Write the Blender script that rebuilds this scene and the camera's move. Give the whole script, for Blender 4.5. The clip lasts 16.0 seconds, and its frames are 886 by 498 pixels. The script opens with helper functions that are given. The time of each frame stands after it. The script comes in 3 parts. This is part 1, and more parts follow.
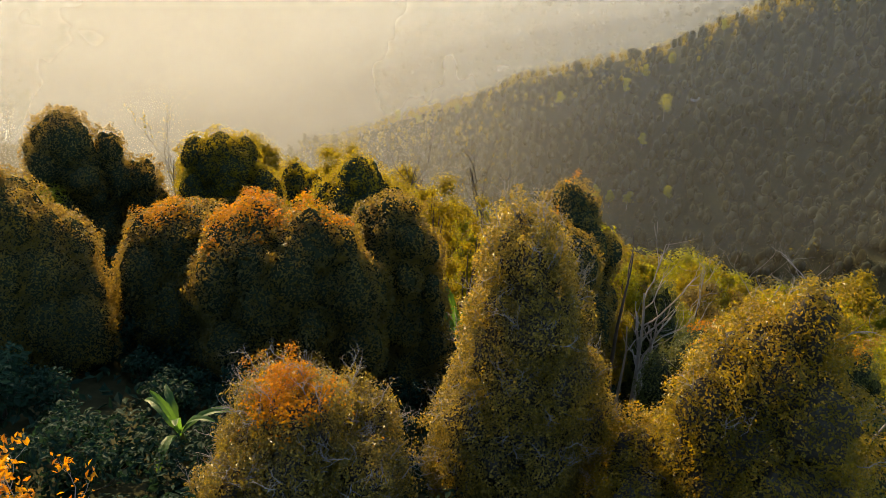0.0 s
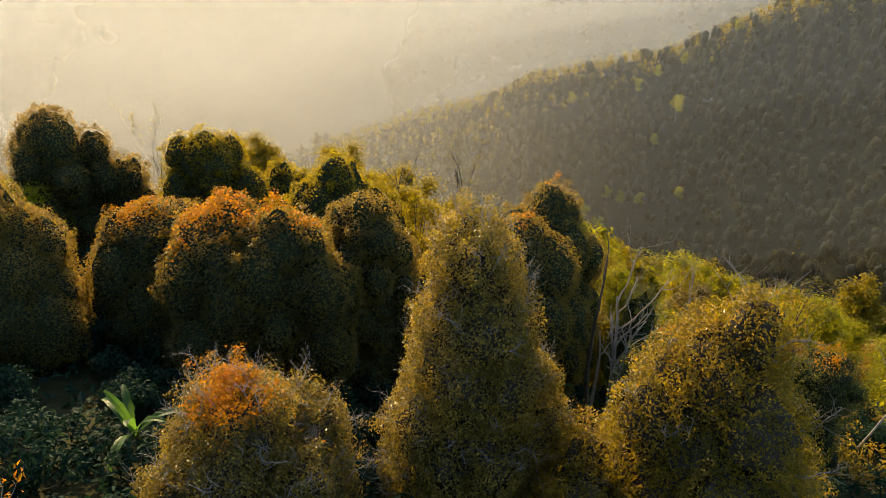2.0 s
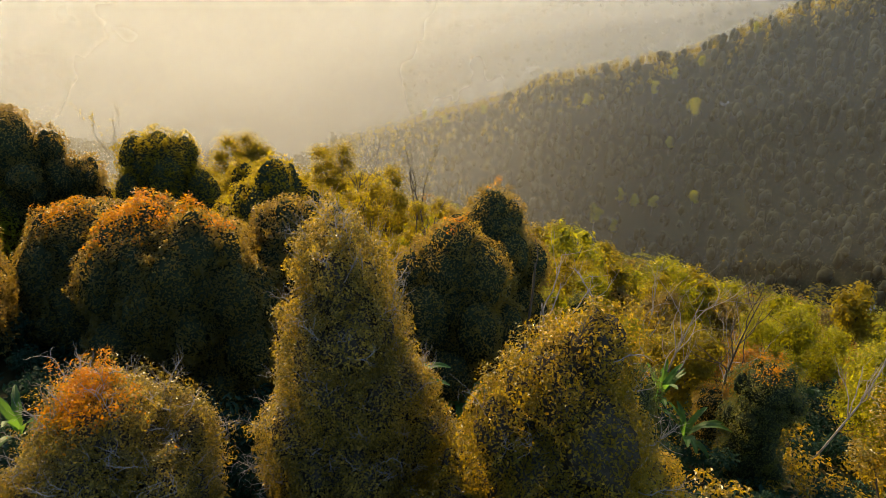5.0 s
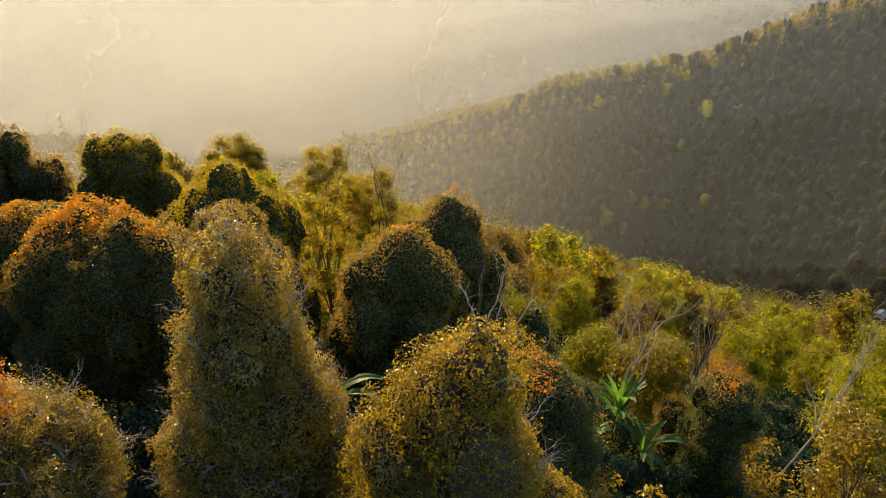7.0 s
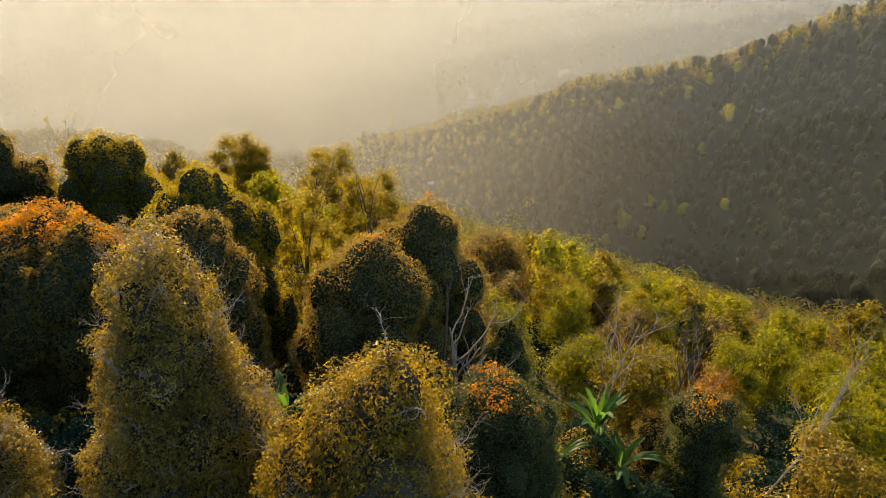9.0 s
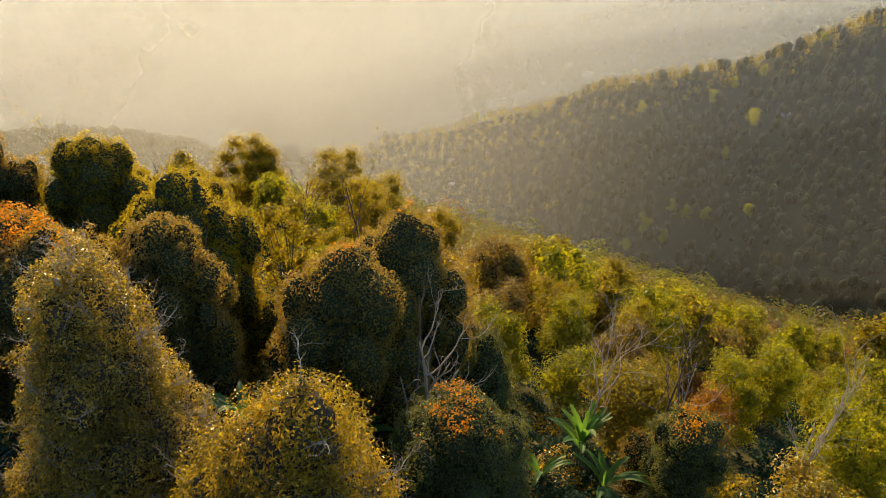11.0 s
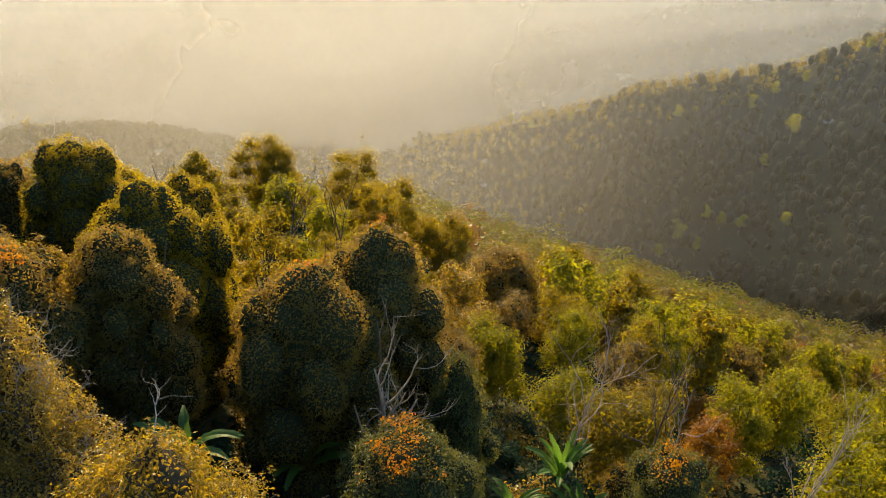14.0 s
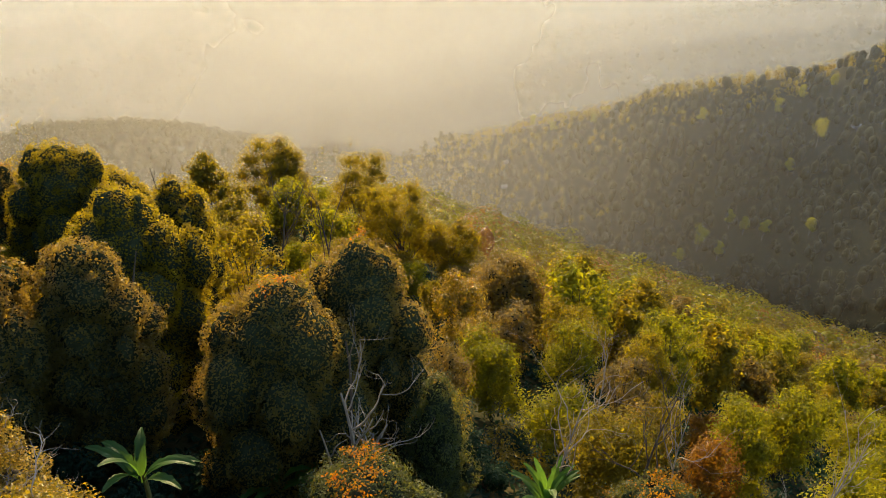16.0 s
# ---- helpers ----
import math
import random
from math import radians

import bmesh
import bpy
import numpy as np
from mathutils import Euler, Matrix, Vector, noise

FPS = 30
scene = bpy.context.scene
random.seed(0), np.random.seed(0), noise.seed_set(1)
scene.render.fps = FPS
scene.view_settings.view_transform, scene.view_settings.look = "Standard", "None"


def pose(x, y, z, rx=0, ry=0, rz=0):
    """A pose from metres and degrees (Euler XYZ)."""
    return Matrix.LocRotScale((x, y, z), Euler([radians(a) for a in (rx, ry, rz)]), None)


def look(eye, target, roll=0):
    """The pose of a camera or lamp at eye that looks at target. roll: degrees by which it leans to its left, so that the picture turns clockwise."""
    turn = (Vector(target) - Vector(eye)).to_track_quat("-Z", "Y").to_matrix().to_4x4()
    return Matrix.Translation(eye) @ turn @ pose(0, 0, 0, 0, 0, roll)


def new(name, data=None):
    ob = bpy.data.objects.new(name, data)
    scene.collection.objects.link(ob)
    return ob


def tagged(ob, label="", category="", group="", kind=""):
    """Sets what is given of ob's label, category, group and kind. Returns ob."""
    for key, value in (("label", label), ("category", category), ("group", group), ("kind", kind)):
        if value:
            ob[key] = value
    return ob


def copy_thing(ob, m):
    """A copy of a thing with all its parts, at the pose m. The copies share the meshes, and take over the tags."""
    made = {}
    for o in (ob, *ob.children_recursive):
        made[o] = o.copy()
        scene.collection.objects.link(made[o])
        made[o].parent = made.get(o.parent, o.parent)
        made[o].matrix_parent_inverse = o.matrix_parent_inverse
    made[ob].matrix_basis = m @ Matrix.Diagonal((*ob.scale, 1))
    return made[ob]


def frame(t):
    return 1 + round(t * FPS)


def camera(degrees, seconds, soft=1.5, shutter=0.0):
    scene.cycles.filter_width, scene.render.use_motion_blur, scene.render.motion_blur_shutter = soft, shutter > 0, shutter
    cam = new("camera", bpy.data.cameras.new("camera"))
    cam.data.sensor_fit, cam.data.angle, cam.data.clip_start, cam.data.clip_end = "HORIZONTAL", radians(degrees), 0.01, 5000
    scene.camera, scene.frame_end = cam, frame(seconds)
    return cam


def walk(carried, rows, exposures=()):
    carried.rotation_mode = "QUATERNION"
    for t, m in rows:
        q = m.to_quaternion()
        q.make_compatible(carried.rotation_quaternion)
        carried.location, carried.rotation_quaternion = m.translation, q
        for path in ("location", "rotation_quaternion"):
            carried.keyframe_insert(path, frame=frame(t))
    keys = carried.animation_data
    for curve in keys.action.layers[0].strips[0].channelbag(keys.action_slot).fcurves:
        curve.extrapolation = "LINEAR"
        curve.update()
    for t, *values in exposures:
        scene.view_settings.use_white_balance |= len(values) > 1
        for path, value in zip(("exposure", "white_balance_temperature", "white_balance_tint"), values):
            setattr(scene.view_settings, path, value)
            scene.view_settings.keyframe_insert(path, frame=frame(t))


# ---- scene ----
cam = camera(62.5, 16.0, soft=0.75)
METRES, EYE, TILT, LEAN, TURN = 22.0, 40.0, -29.0, 0.0, 0.0
ROWS = [
    (0.0, 0.0, 0.0, 0.0, 0.0, 0.0, -0.0),
    (0.5, 0.0187, 0.0014, 0.0012, 0.23, -0.01, -0.11),
    (1.0, 0.0412, 0.0028, 0.0028, 0.5, -0.02, -0.23),
    (1.5, 0.0638, 0.0045, 0.004, 0.72, -0.04, -0.32),
    (2.0, 0.0893, 0.0066, 0.0055, 0.92, -0.05, -0.46),
    (2.5, 0.1165, 0.0092, 0.0061, 1.14, -0.06, -0.58),
    (3.0, 0.1496, 0.0108, 0.0073, 1.36, -0.07, -0.72),
    (3.5, 0.1831, 0.0119, 0.0089, 1.57, -0.07, -0.84),
    (4.0, 0.2201, 0.0142, 0.0108, 1.81, -0.05, -0.98),
    (6.5, 0.4132, 0.0479, 0.0337, 2.97, -0.02, -1.7),
    (7.0, 0.4491, 0.0592, 0.0403, 3.24, -0.02, -1.89),
    (7.5, 0.4798, 0.0691, 0.0469, 3.51, -0.02, -2.05),
    (8.0, 0.509, 0.0804, 0.0536, 3.92, -0.02, -2.3),
    (8.5, 0.535, 0.0915, 0.0603, 4.33, -0.04, -2.53),
    (9.0, 0.5627, 0.1045, 0.0676, 4.76, -0.06, -2.78),
    (11.5, 0.6841, 0.1773, 0.1055, 6.9, -0.15, -3.97),
    (12.0, 0.7063, 0.1941, 0.1137, 7.36, -0.18, -4.23),
    (12.5, 0.7273, 0.2109, 0.1222, 7.79, -0.2, -4.46),
    (13.0, 0.7498, 0.2308, 0.1319, 8.25, -0.23, -4.7),
    (13.5, 0.7703, 0.2493, 0.1417, 8.66, -0.27, -4.91),
    (14.0, 0.7906, 0.2698, 0.1525, 9.08, -0.31, -5.14),
    (14.5, 0.8098, 0.289, 0.1634, 9.48, -0.35, -5.35),
    (15.0, 0.83, 0.311, 0.1751, 9.92, -0.39, -5.58),
    (15.5, 0.8481, 0.3319, 0.1861, 10.33, -0.44, -5.78),
    (16.0, 0.866, 0.3548, 0.1977, 10.76, -0.48, -6.0),
]
walk(cam, [(t, pose(0, 0, EYE, TILT, LEAN, TURN) @ pose(METRES * x, METRES * y, METRES * z, 90 + pitch, roll, yaw)) for t, x, y, z, yaw, pitch, roll in ROWS], [(0.0, 0.75), (16.0, 0.75)])

# light and air
SUN_STRENGTH, SUN_COLOUR, SKY_STRENGTH, DISTANCE_GLOW = 6.8, (1.0, 0.73, 0.36), 0.205, 0.60
# tints of haze stand-in sheets; the third puts the hill's shade into colour
HAZE_NEAR, HAZE_FAR = (0.215, 0.210, 0.190, 1), (0.190, 0.210, 0.240, 1)
HAZE_SHADED = (0.14, 0.18, 0.26, 1)
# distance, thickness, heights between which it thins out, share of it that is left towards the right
HAZE_SHEETS = (
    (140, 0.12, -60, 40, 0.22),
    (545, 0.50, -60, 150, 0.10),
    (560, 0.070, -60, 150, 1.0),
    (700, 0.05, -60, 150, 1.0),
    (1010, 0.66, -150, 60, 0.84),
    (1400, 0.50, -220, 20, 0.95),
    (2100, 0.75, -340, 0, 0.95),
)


# ---- world, sun ----
SUN_AZ, SUN_EL = -21.0, 20.5            # degrees: left of straight ahead, above the horizon
world = bpy.data.worlds.new("world")
scene.world = world
world.use_nodes = True
wt = world.node_tree
sky = wt.nodes.new("ShaderNodeTexSky")
sky.sky_type, sky.sun_disc = "NISHITA", False
sky.sun_elevation, sky.sun_rotation = radians(SUN_EL), radians(SUN_AZ)
sky.dust_density, sky.air_density = 1.2, 1.2
wt.nodes["Background"].inputs["Strength"].default_value = SKY_STRENGTH
wt.links.new(sky.outputs[0], wt.nodes["Background"].inputs["Color"])
SUN_WAY = Vector((math.sin(radians(SUN_AZ)) * math.cos(radians(SUN_EL)), math.cos(radians(SUN_AZ)) * math.cos(radians(SUN_EL)), math.sin(radians(SUN_EL))))
sun = new("sun", bpy.data.lights.new("sun", "SUN"))
sun.data.energy, sun.data.angle, sun.data.color = SUN_STRENGTH, radians(1.5), SUN_COLOUR
sun.matrix_world = look(SUN_WAY * 500, (0, 0, 0))

# ---- materials ----


def nodes_of(name):
    m = bpy.data.materials.new(name)
    m.use_nodes = True
    nt = m.node_tree
    nt.nodes.clear()
    out = nt.nodes.new("ShaderNodeOutputMaterial")
    return m, nt, out


def add(nt, kind, **inputs):
    n = nt.nodes.new(kind)
    for k, v in inputs.items():
        n.inputs[k.replace("_", " ")].default_value = v
    return n


def ramp(nt, fac, stops):
    n = nt.nodes.new("ShaderNodeValToRGB")
    n.color_ramp.elements[0].position, n.color_ramp.elements[0].color = stops[0][0], (*stops[0][1], 1)
    n.color_ramp.elements[1].position, n.color_ramp.elements[1].color = stops[-1][0], (*stops[-1][1], 1)
    for p, c in stops[1:-1]:
        e = n.color_ramp.elements.new(p)
        e.color = (*c, 1)
    nt.links.new(fac, n.inputs[0])
    return n.outputs[0]


def maths(nt, op, a, b, clamp=False):
    n = nt.nodes.new("ShaderNodeMath")
    n.operation, n.use_clamp = op, clamp
    for i, v in enumerate((a, b)):
        if isinstance(v, (int, float)):
            n.inputs[i].default_value = v
        else:
            nt.links.new(v, n.inputs[i])
    return n.outputs[0]


def leaf_material(name, stops, glow=0.45, rough=0.42, patch=0.6, per_tree=0.12, gloss=0.35, lit=(0.30, 0.22, 0.03), single=0.55):
    """Thin leaves: a glossy face and light that passes through; every leaf, patch and tree a shade of its own."""
    m, nt, out = nodes_of(name)
    geo, obj = nt.nodes.new("ShaderNodeNewGeometry"), nt.nodes.new("ShaderNodeObjectInfo")
    noise_tex = add(nt, "ShaderNodeTexNoise", Scale=patch, Detail=3.0)
    nt.links.new(geo.outputs["Position"], noise_tex.inputs["Vector"])
    f = maths(nt, "MULTIPLY", geo.outputs["Random Per Island"], single)
    f = maths(nt, "ADD", f, maths(nt, "MULTIPLY", maths(nt, "SUBTRACT", noise_tex.outputs["Fac"], 0.5), 1.1))
    f = maths(nt, "ADD", f, maths(nt, "MULTIPLY", maths(nt, "SUBTRACT", obj.outputs["Random"], 0.5), per_tree * 2))
    f = maths(nt, "ADD", f, 0.22, True)
    col = ramp(nt, f, stops)
    face = add(nt, "ShaderNodeBsdfPrincipled", Roughness=rough)
    face.inputs["Specular IOR Level"].default_value = gloss
    nt.links.new(col, face.inputs["Base Color"])
    through_leaf = nt.nodes.new("ShaderNodeBsdfTranslucent")
    bright = add(nt, "ShaderNodeHueSaturation", Hue=0.496, Saturation=1.12, Value=2.4)
    nt.links.new(col, bright.inputs["Color"])
    blend = nt.nodes.new("ShaderNodeMix")
    blend.data_type = "RGBA"
    blend.inputs["Factor"].default_value = 0.6
    nt.links.new(bright.outputs[0], blend.inputs[6])
    blend.inputs[7].default_value = (*lit, 1)
    nt.links.new(blend.outputs[2], through_leaf.inputs["Color"])
    mix = add(nt, "ShaderNodeMixShader", Fac=glow)
    nt.links.new(face.outputs[0], mix.inputs[1])
    nt.links.new(through_leaf.outputs[0], mix.inputs[2])
    nt.links.new(mix.outputs[0], out.inputs[0])
    return m


def solid_material(name, stops, scale=3.0, rough=0.85, bump=0.3, stretch=(1, 1, 1), gloss=0.3):
    m, nt, out = nodes_of(name)
    tc, mp = nt.nodes.new("ShaderNodeTexCoord"), nt.nodes.new("ShaderNodeMapping")
    mp.inputs["Scale"].default_value = stretch
    nt.links.new(tc.outputs["Object"], mp.inputs["Vector"])
    big = add(nt, "ShaderNodeTexNoise", Scale=scale, Detail=6.0, Roughness=0.65)
    nt.links.new(mp.outputs[0], big.inputs["Vector"])
    fine = add(nt, "ShaderNodeTexNoise", Scale=scale * 9, Detail=4.0)
    nt.links.new(mp.outputs[0], fine.inputs["Vector"])
    f = maths(nt, "ADD", maths(nt, "MULTIPLY", big.outputs["Fac"], 0.7), maths(nt, "MULTIPLY", fine.outputs["Fac"], 0.3))
    face = add(nt, "ShaderNodeBsdfPrincipled", Roughness=rough)
    face.inputs["Specular IOR Level"].default_value = gloss
    nt.links.new(ramp(nt, f, stops), face.inputs["Base Color"])
    bp = add(nt, "ShaderNodeBump", Strength=bump)
    nt.links.new(fine.outputs["Fac"], bp.inputs["Height"])
    nt.links.new(bp.outputs[0], face.inputs["Normal"])
    nt.links.new(face.outputs[0], out.inputs[0])
    return m


LEAF_DARK = leaf_material("dark_leaf", [(0.0, (0.024, 0.038, 0.024)), (0.45, (0.046, 0.060, 0.028)), (0.8, (0.085, 0.082, 0.022)), (1.0, (0.16, 0.12, 0.028))], glow=0.46, gloss=0.12, rough=0.42, lit=(0.58, 0.32, 0.008), single=0.6)
LEAF_GOLD = leaf_material("golden_leaf", [(0.0, (0.022, 0.034, 0.010)), (0.4, (0.060, 0.066, 0.010)), (0.75, (0.145, 0.110, 0.010)), (1.0, (0.32, 0.21, 0.025))], glow=0.46, rough=0.36, gloss=0.22, lit=(0.58, 0.36, 0.006), single=0.8)
LEAF_THIN = leaf_material("thin_olive_leaf", [(0.0, (0.022, 0.028, 0.013)), (0.4, (0.050, 0.053, 0.018)), (0.75, (0.105, 0.088, 0.018)), (1.0, (0.28, 0.20, 0.035))], glow=0.42, rough=0.34, gloss=0.25, lit=(0.47, 0.31, 0.010), single=0.85)
# olive leaf with backlight put into its yellower colour and stronger glow
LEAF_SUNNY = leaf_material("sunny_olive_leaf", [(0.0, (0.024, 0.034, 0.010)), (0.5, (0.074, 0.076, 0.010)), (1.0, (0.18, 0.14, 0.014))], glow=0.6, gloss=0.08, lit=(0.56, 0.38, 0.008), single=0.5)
LEAF_FLUSH = leaf_material("young_orange_leaf", [(0.0, (0.11, 0.085, 0.008)), (0.4, (0.24, 0.140, 0.007)), (0.75, (0.36, 0.14, 0.007)), (1.0, (0.42, 0.09, 0.008))], glow=0.5, patch=1.2, gloss=0.1, lit=(0.70, 0.26, 0.004))
LEAF_GREEN = leaf_material("fresh_green_leaf", [(0.0, (0.024, 0.040, 0.008)), (0.5, (0.082, 0.098, 0.010)), (1.0, (0.19, 0.18, 0.014))], glow=0.52, gloss=0.06, lit=(0.49, 0.41, 0.008), single=0.6, per_tree=0.28)
LEAF_OLIVE = leaf_material("olive_leaf", [(0.0, (0.022, 0.032, 0.008)), (0.5, (0.072, 0.074, 0.012)), (1.0, (0.17, 0.135, 0.014))], glow=0.52, gloss=0.06, lit=(0.52, 0.36, 0.008), single=0.6, per_tree=0.28)
LEAF_RUST = leaf_material("rusty_leaf", [(0.0, (0.04, 0.03, 0.008)), (0.5, (0.14, 0.075, 0.008)), (1.0, (0.28, 0.12, 0.012))], glow=0.45, gloss=0.15, lit=(0.58, 0.26, 0.010))
LEAF_CONE = leaf_material("blackish_green_leaf", [(0.0, (0.014, 0.028, 0.014)), (0.6, (0.030, 0.050, 0.018)), (1.0, (0.07, 0.08, 0.018))], glow=0.36, gloss=0.16, lit=(0.30, 0.26, 0.015))
# undergrowth leaf: the shade under the trees is put into its base colour
LEAF_SHADE_PAINTED = leaf_material("shade_painted_leaf", [(0.0, (0.005, 0.014, 0.009)), (0.5, (0.012, 0.032, 0.020)), (1.0, (0.03, 0.055, 0.026))], glow=0.2, rough=0.7, gloss=0.06, lit=(0.03, 0.06, 0.02))
LEAF_BANANA = leaf_material("banana_leaf", [(0.0, (0.014, 0.040, 0.014)), (0.5, (0.030, 0.075, 0.018)), (1.0, (0.07, 0.115, 0.03))], glow=0.36, rough=0.5, gloss=0.12, lit=(0.22, 0.42, 0.03))
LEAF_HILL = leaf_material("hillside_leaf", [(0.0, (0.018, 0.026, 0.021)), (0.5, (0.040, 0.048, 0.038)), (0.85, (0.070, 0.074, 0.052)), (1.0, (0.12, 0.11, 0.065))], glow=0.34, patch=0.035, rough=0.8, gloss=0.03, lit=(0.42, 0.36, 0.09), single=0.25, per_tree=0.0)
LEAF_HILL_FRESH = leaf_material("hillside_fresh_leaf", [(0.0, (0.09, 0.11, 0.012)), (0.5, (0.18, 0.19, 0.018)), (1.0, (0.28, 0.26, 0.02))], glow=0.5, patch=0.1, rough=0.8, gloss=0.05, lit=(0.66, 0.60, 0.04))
# sunlit copy of the hillside leaf: low sun put into a yellower colour
LEAF_HILL_SUNLIT = leaf_material("hillside_sunlit_leaf", [(0.0, (0.08, 0.075, 0.020)), (0.5, (0.16, 0.14, 0.028)), (1.0, (0.24, 0.18, 0.04))], glow=0.62, patch=0.05, rough=0.8, gloss=0.03, lit=(0.78, 0.58, 0.05), single=0.3, per_tree=0.0)
BARK = solid_material("bark", [(0.3, (0.035, 0.026, 0.018)), (0.7, (0.11, 0.085, 0.06))], 4.0, 0.9, 0.6, (1, 1, 0.25))
DEADWOOD = solid_material("weathered_wood", [(0.3, (0.13, 0.105, 0.085)), (0.55, (0.29, 0.245, 0.20)), (0.75, (0.44, 0.39, 0.33))], 3.0, 0.85, 0.5, (1, 1, 0.2))
TWIG = solid_material("grey_twig", [(0.3, (0.13, 0.12, 0.11)), (0.7, (0.30, 0.27, 0.24))], 3.0, 0.9, 0.3)
STEM = solid_material("banana_stem", [(0.3, (0.06, 0.07, 0.02)), (0.7, (0.16, 0.15, 0.05))], 3.0, 0.6, 0.3, (1, 1, 0.2))
EARTH = solid_material("forest_floor", [(0.3, (0.018, 0.020, 0.010)), (0.55, (0.040, 0.038, 0.016)), (0.75, (0.075, 0.055, 0.025))], 0.35, 0.95, 0.6, gloss=0.03)
# dark cores inside crowns: block the sun and stand in for shaded gaps
SHADE_CORE = solid_material("inner_foliage", [(0.35, (0.014, 0.019, 0.011)), (0.6, (0.040, 0.047, 0.022))], 5.0, 1.0, 1.0, gloss=0.0)
SHADE_CORE_TWIGGY = solid_material("shade_core_twigs", [(0.35, (0.030, 0.027, 0.020)), (0.6, (0.075, 0.065, 0.048))], 5.0, 1.0, 1.0, gloss=0.0)
TIN = solid_material("pale_roof_sheet", [(0.3, (0.22, 0.23, 0.25)), (0.7, (0.38, 0.39, 0.40))], 0.5, 0.4, 0.1)

# ---- ground ----
K = 0.88


def near_slope(x, y):
    """The hillside below the camera's way: gently falling at first, then steeper, down to the valley."""
    X, Y = x / K, y / K
    h = np.where(Y > 0, 0.52 * Y - 7.5 * (1 - np.exp(-np.maximum(Y, 0) / 40)), 0.33 * Y)
    left = np.maximum(-18 - X - 0.18 * Y, 0)
    return 40 + K * np.minimum(-17 - 0.25 * X - h - 0.75 * left * np.clip((Y - 20) / 40, 0, 1), 30)


# crests of the hills: bearing, distance, height of the crest; and the slope of their sides
HILLS = {
    "dark_hill": (0.62, [(-16, 1090, -386), (-10.4, 980, -330), (-6.7, 905, -290), (-2, 850, -247), (3.4, 790, -208), (6, 775, -182), (12, 795, -168), (16.9, 815, -153), (22.8, 830, -108), (29.7, 850, -72), (45, 870, 9)]),
    "wooded_knoll": (0.45, [(-60, 650, -195), (-45, 650, -177), (-41, 650, -171), (-36, 650, -174), (-30, 670, -193), (-26, 690, -218), (-22, 700, -257)]),
    "middle_ridge": (0.5, [(-32, 1100, -385), (-28, 1100, -350), (-24, 1100, -324), (-20.6, 1100, -314), (-16, 1120, -330), (-11.5, 1150, -356), (-7, 1150, -400)]),
    "left_range": (0.5, [(-60, 1700, -440), (-50, 1700, -415), (-40, 1700, -371), (-35, 1700, -350), (-31, 1700, -331), (-27, 1700, -368), (-23, 1700, -415), (-19, 1700, -464), (-14, 1700, -520)]),
    "right_range": (0.5, [(-15, 1500, -376), (-8, 1500, -334), (-3.7, 1500, -295), (2, 1500, -265), (9.1, 1500, -224), (14, 1500, -205), (20, 1500, -170), (30, 1500, -118), (50, 1500, -60)]),
    "far_peak": (0.45, [(-14, 2300, -500), (-10, 2300, -449), (-6, 2300, -407), (-2, 2300, -353), (2, 2300, -333), (6, 2300, -361), (12, 2300, -400)]),
    "far_range": (0.4, [(-60, 3000, -540), (-31, 3000, -505), (-24, 3000, -467), (-18, 3000, -505), (-14, 3000, -494), (-5, 3000, -520), (20, 3000, -560)]),
}


def wave(x, y):
    """A smooth unevenness of about one unit."""
    return (np.sin(x * 0.021 + 1.3) * np.cos(y * 0.017 + 0.4) + 0.6 * np.sin(x * 0.053 + y * 0.037) + 0.35 * np.sin(x * 0.11 - y * 0.09 + 2.0)) / 1.6


def ground_height(x, y):
    x, y = np.asarray(x, float), np.asarray(y, float)
    d, az = np.hypot(x, y), np.degrees(np.arctan2(x, y))
    z = np.maximum(near_slope(x, y) + 0.5 * wave(x * 4, y * 4), np.where(y > 0, -300 - 0.16 * np.maximum(d - 600, 0), -300))
    for name, (side, crest) in HILLS.items():
        a, dist, top = np.array(crest).T
        D, H = np.interp(az, a, dist), np.interp(az, a, top)
        off = np.abs(d - D)
        rise = H - side * (np.sqrt(off ** 2 + 20 ** 2) - 20) + 5 * wave(x, y) * np.minimum(off / 60, 1)
        edge = np.maximum(a[0] - az, az - a[-1])
        rise = rise - np.maximum(edge, 0) * d * 0.02
        z = np.maximum(z, np.where(y > 0, rise, -1e4))
    return z


def mesh_from(name, verts, faces, material, smooth=False):
    """Arrays of triangles or quads made into a mesh."""
    verts, faces = np.asarray(verts, np.float32), np.asarray(faces, np.int32)
    me = bpy.data.meshes.new(name)
    n, k = faces.shape
    me.vertices.add(len(verts)), me.loops.add(n * k), me.polygons.add(n)
    me.vertices.foreach_set("co", verts.ravel())
    me.loops.foreach_set("vertex_index", faces.ravel())
    me.polygons.foreach_set("loop_start", np.arange(0, n * k, k, dtype=np.int32))
    me.polygons.foreach_set("use_smooth", np.full(n, smooth))
    me.update(calc_edges=True)
    me.materials.append(material)
    return me


def grid_faces(rows, cols):
    i, j = np.meshgrid(np.arange(rows - 1), np.arange(cols - 1), indexing="ij")
    a = (i * cols + j).ravel()
    return np.stack([a, a + 1, a + cols + 1, a + cols], 1)


rings = np.concatenate([np.linspace(0.5, 140, 90), np.geomspace(143, 4600, 150)])
bearings = np.radians(np.concatenate([np.linspace(-180, -66, 30), np.linspace(-64, 56, 200), np.linspace(58, 180, 32)]))
rr, bb = np.meshgrid(rings, bearings, indexing="ij")
gx, gy = rr * np.sin(bb), rr * np.cos(bb)
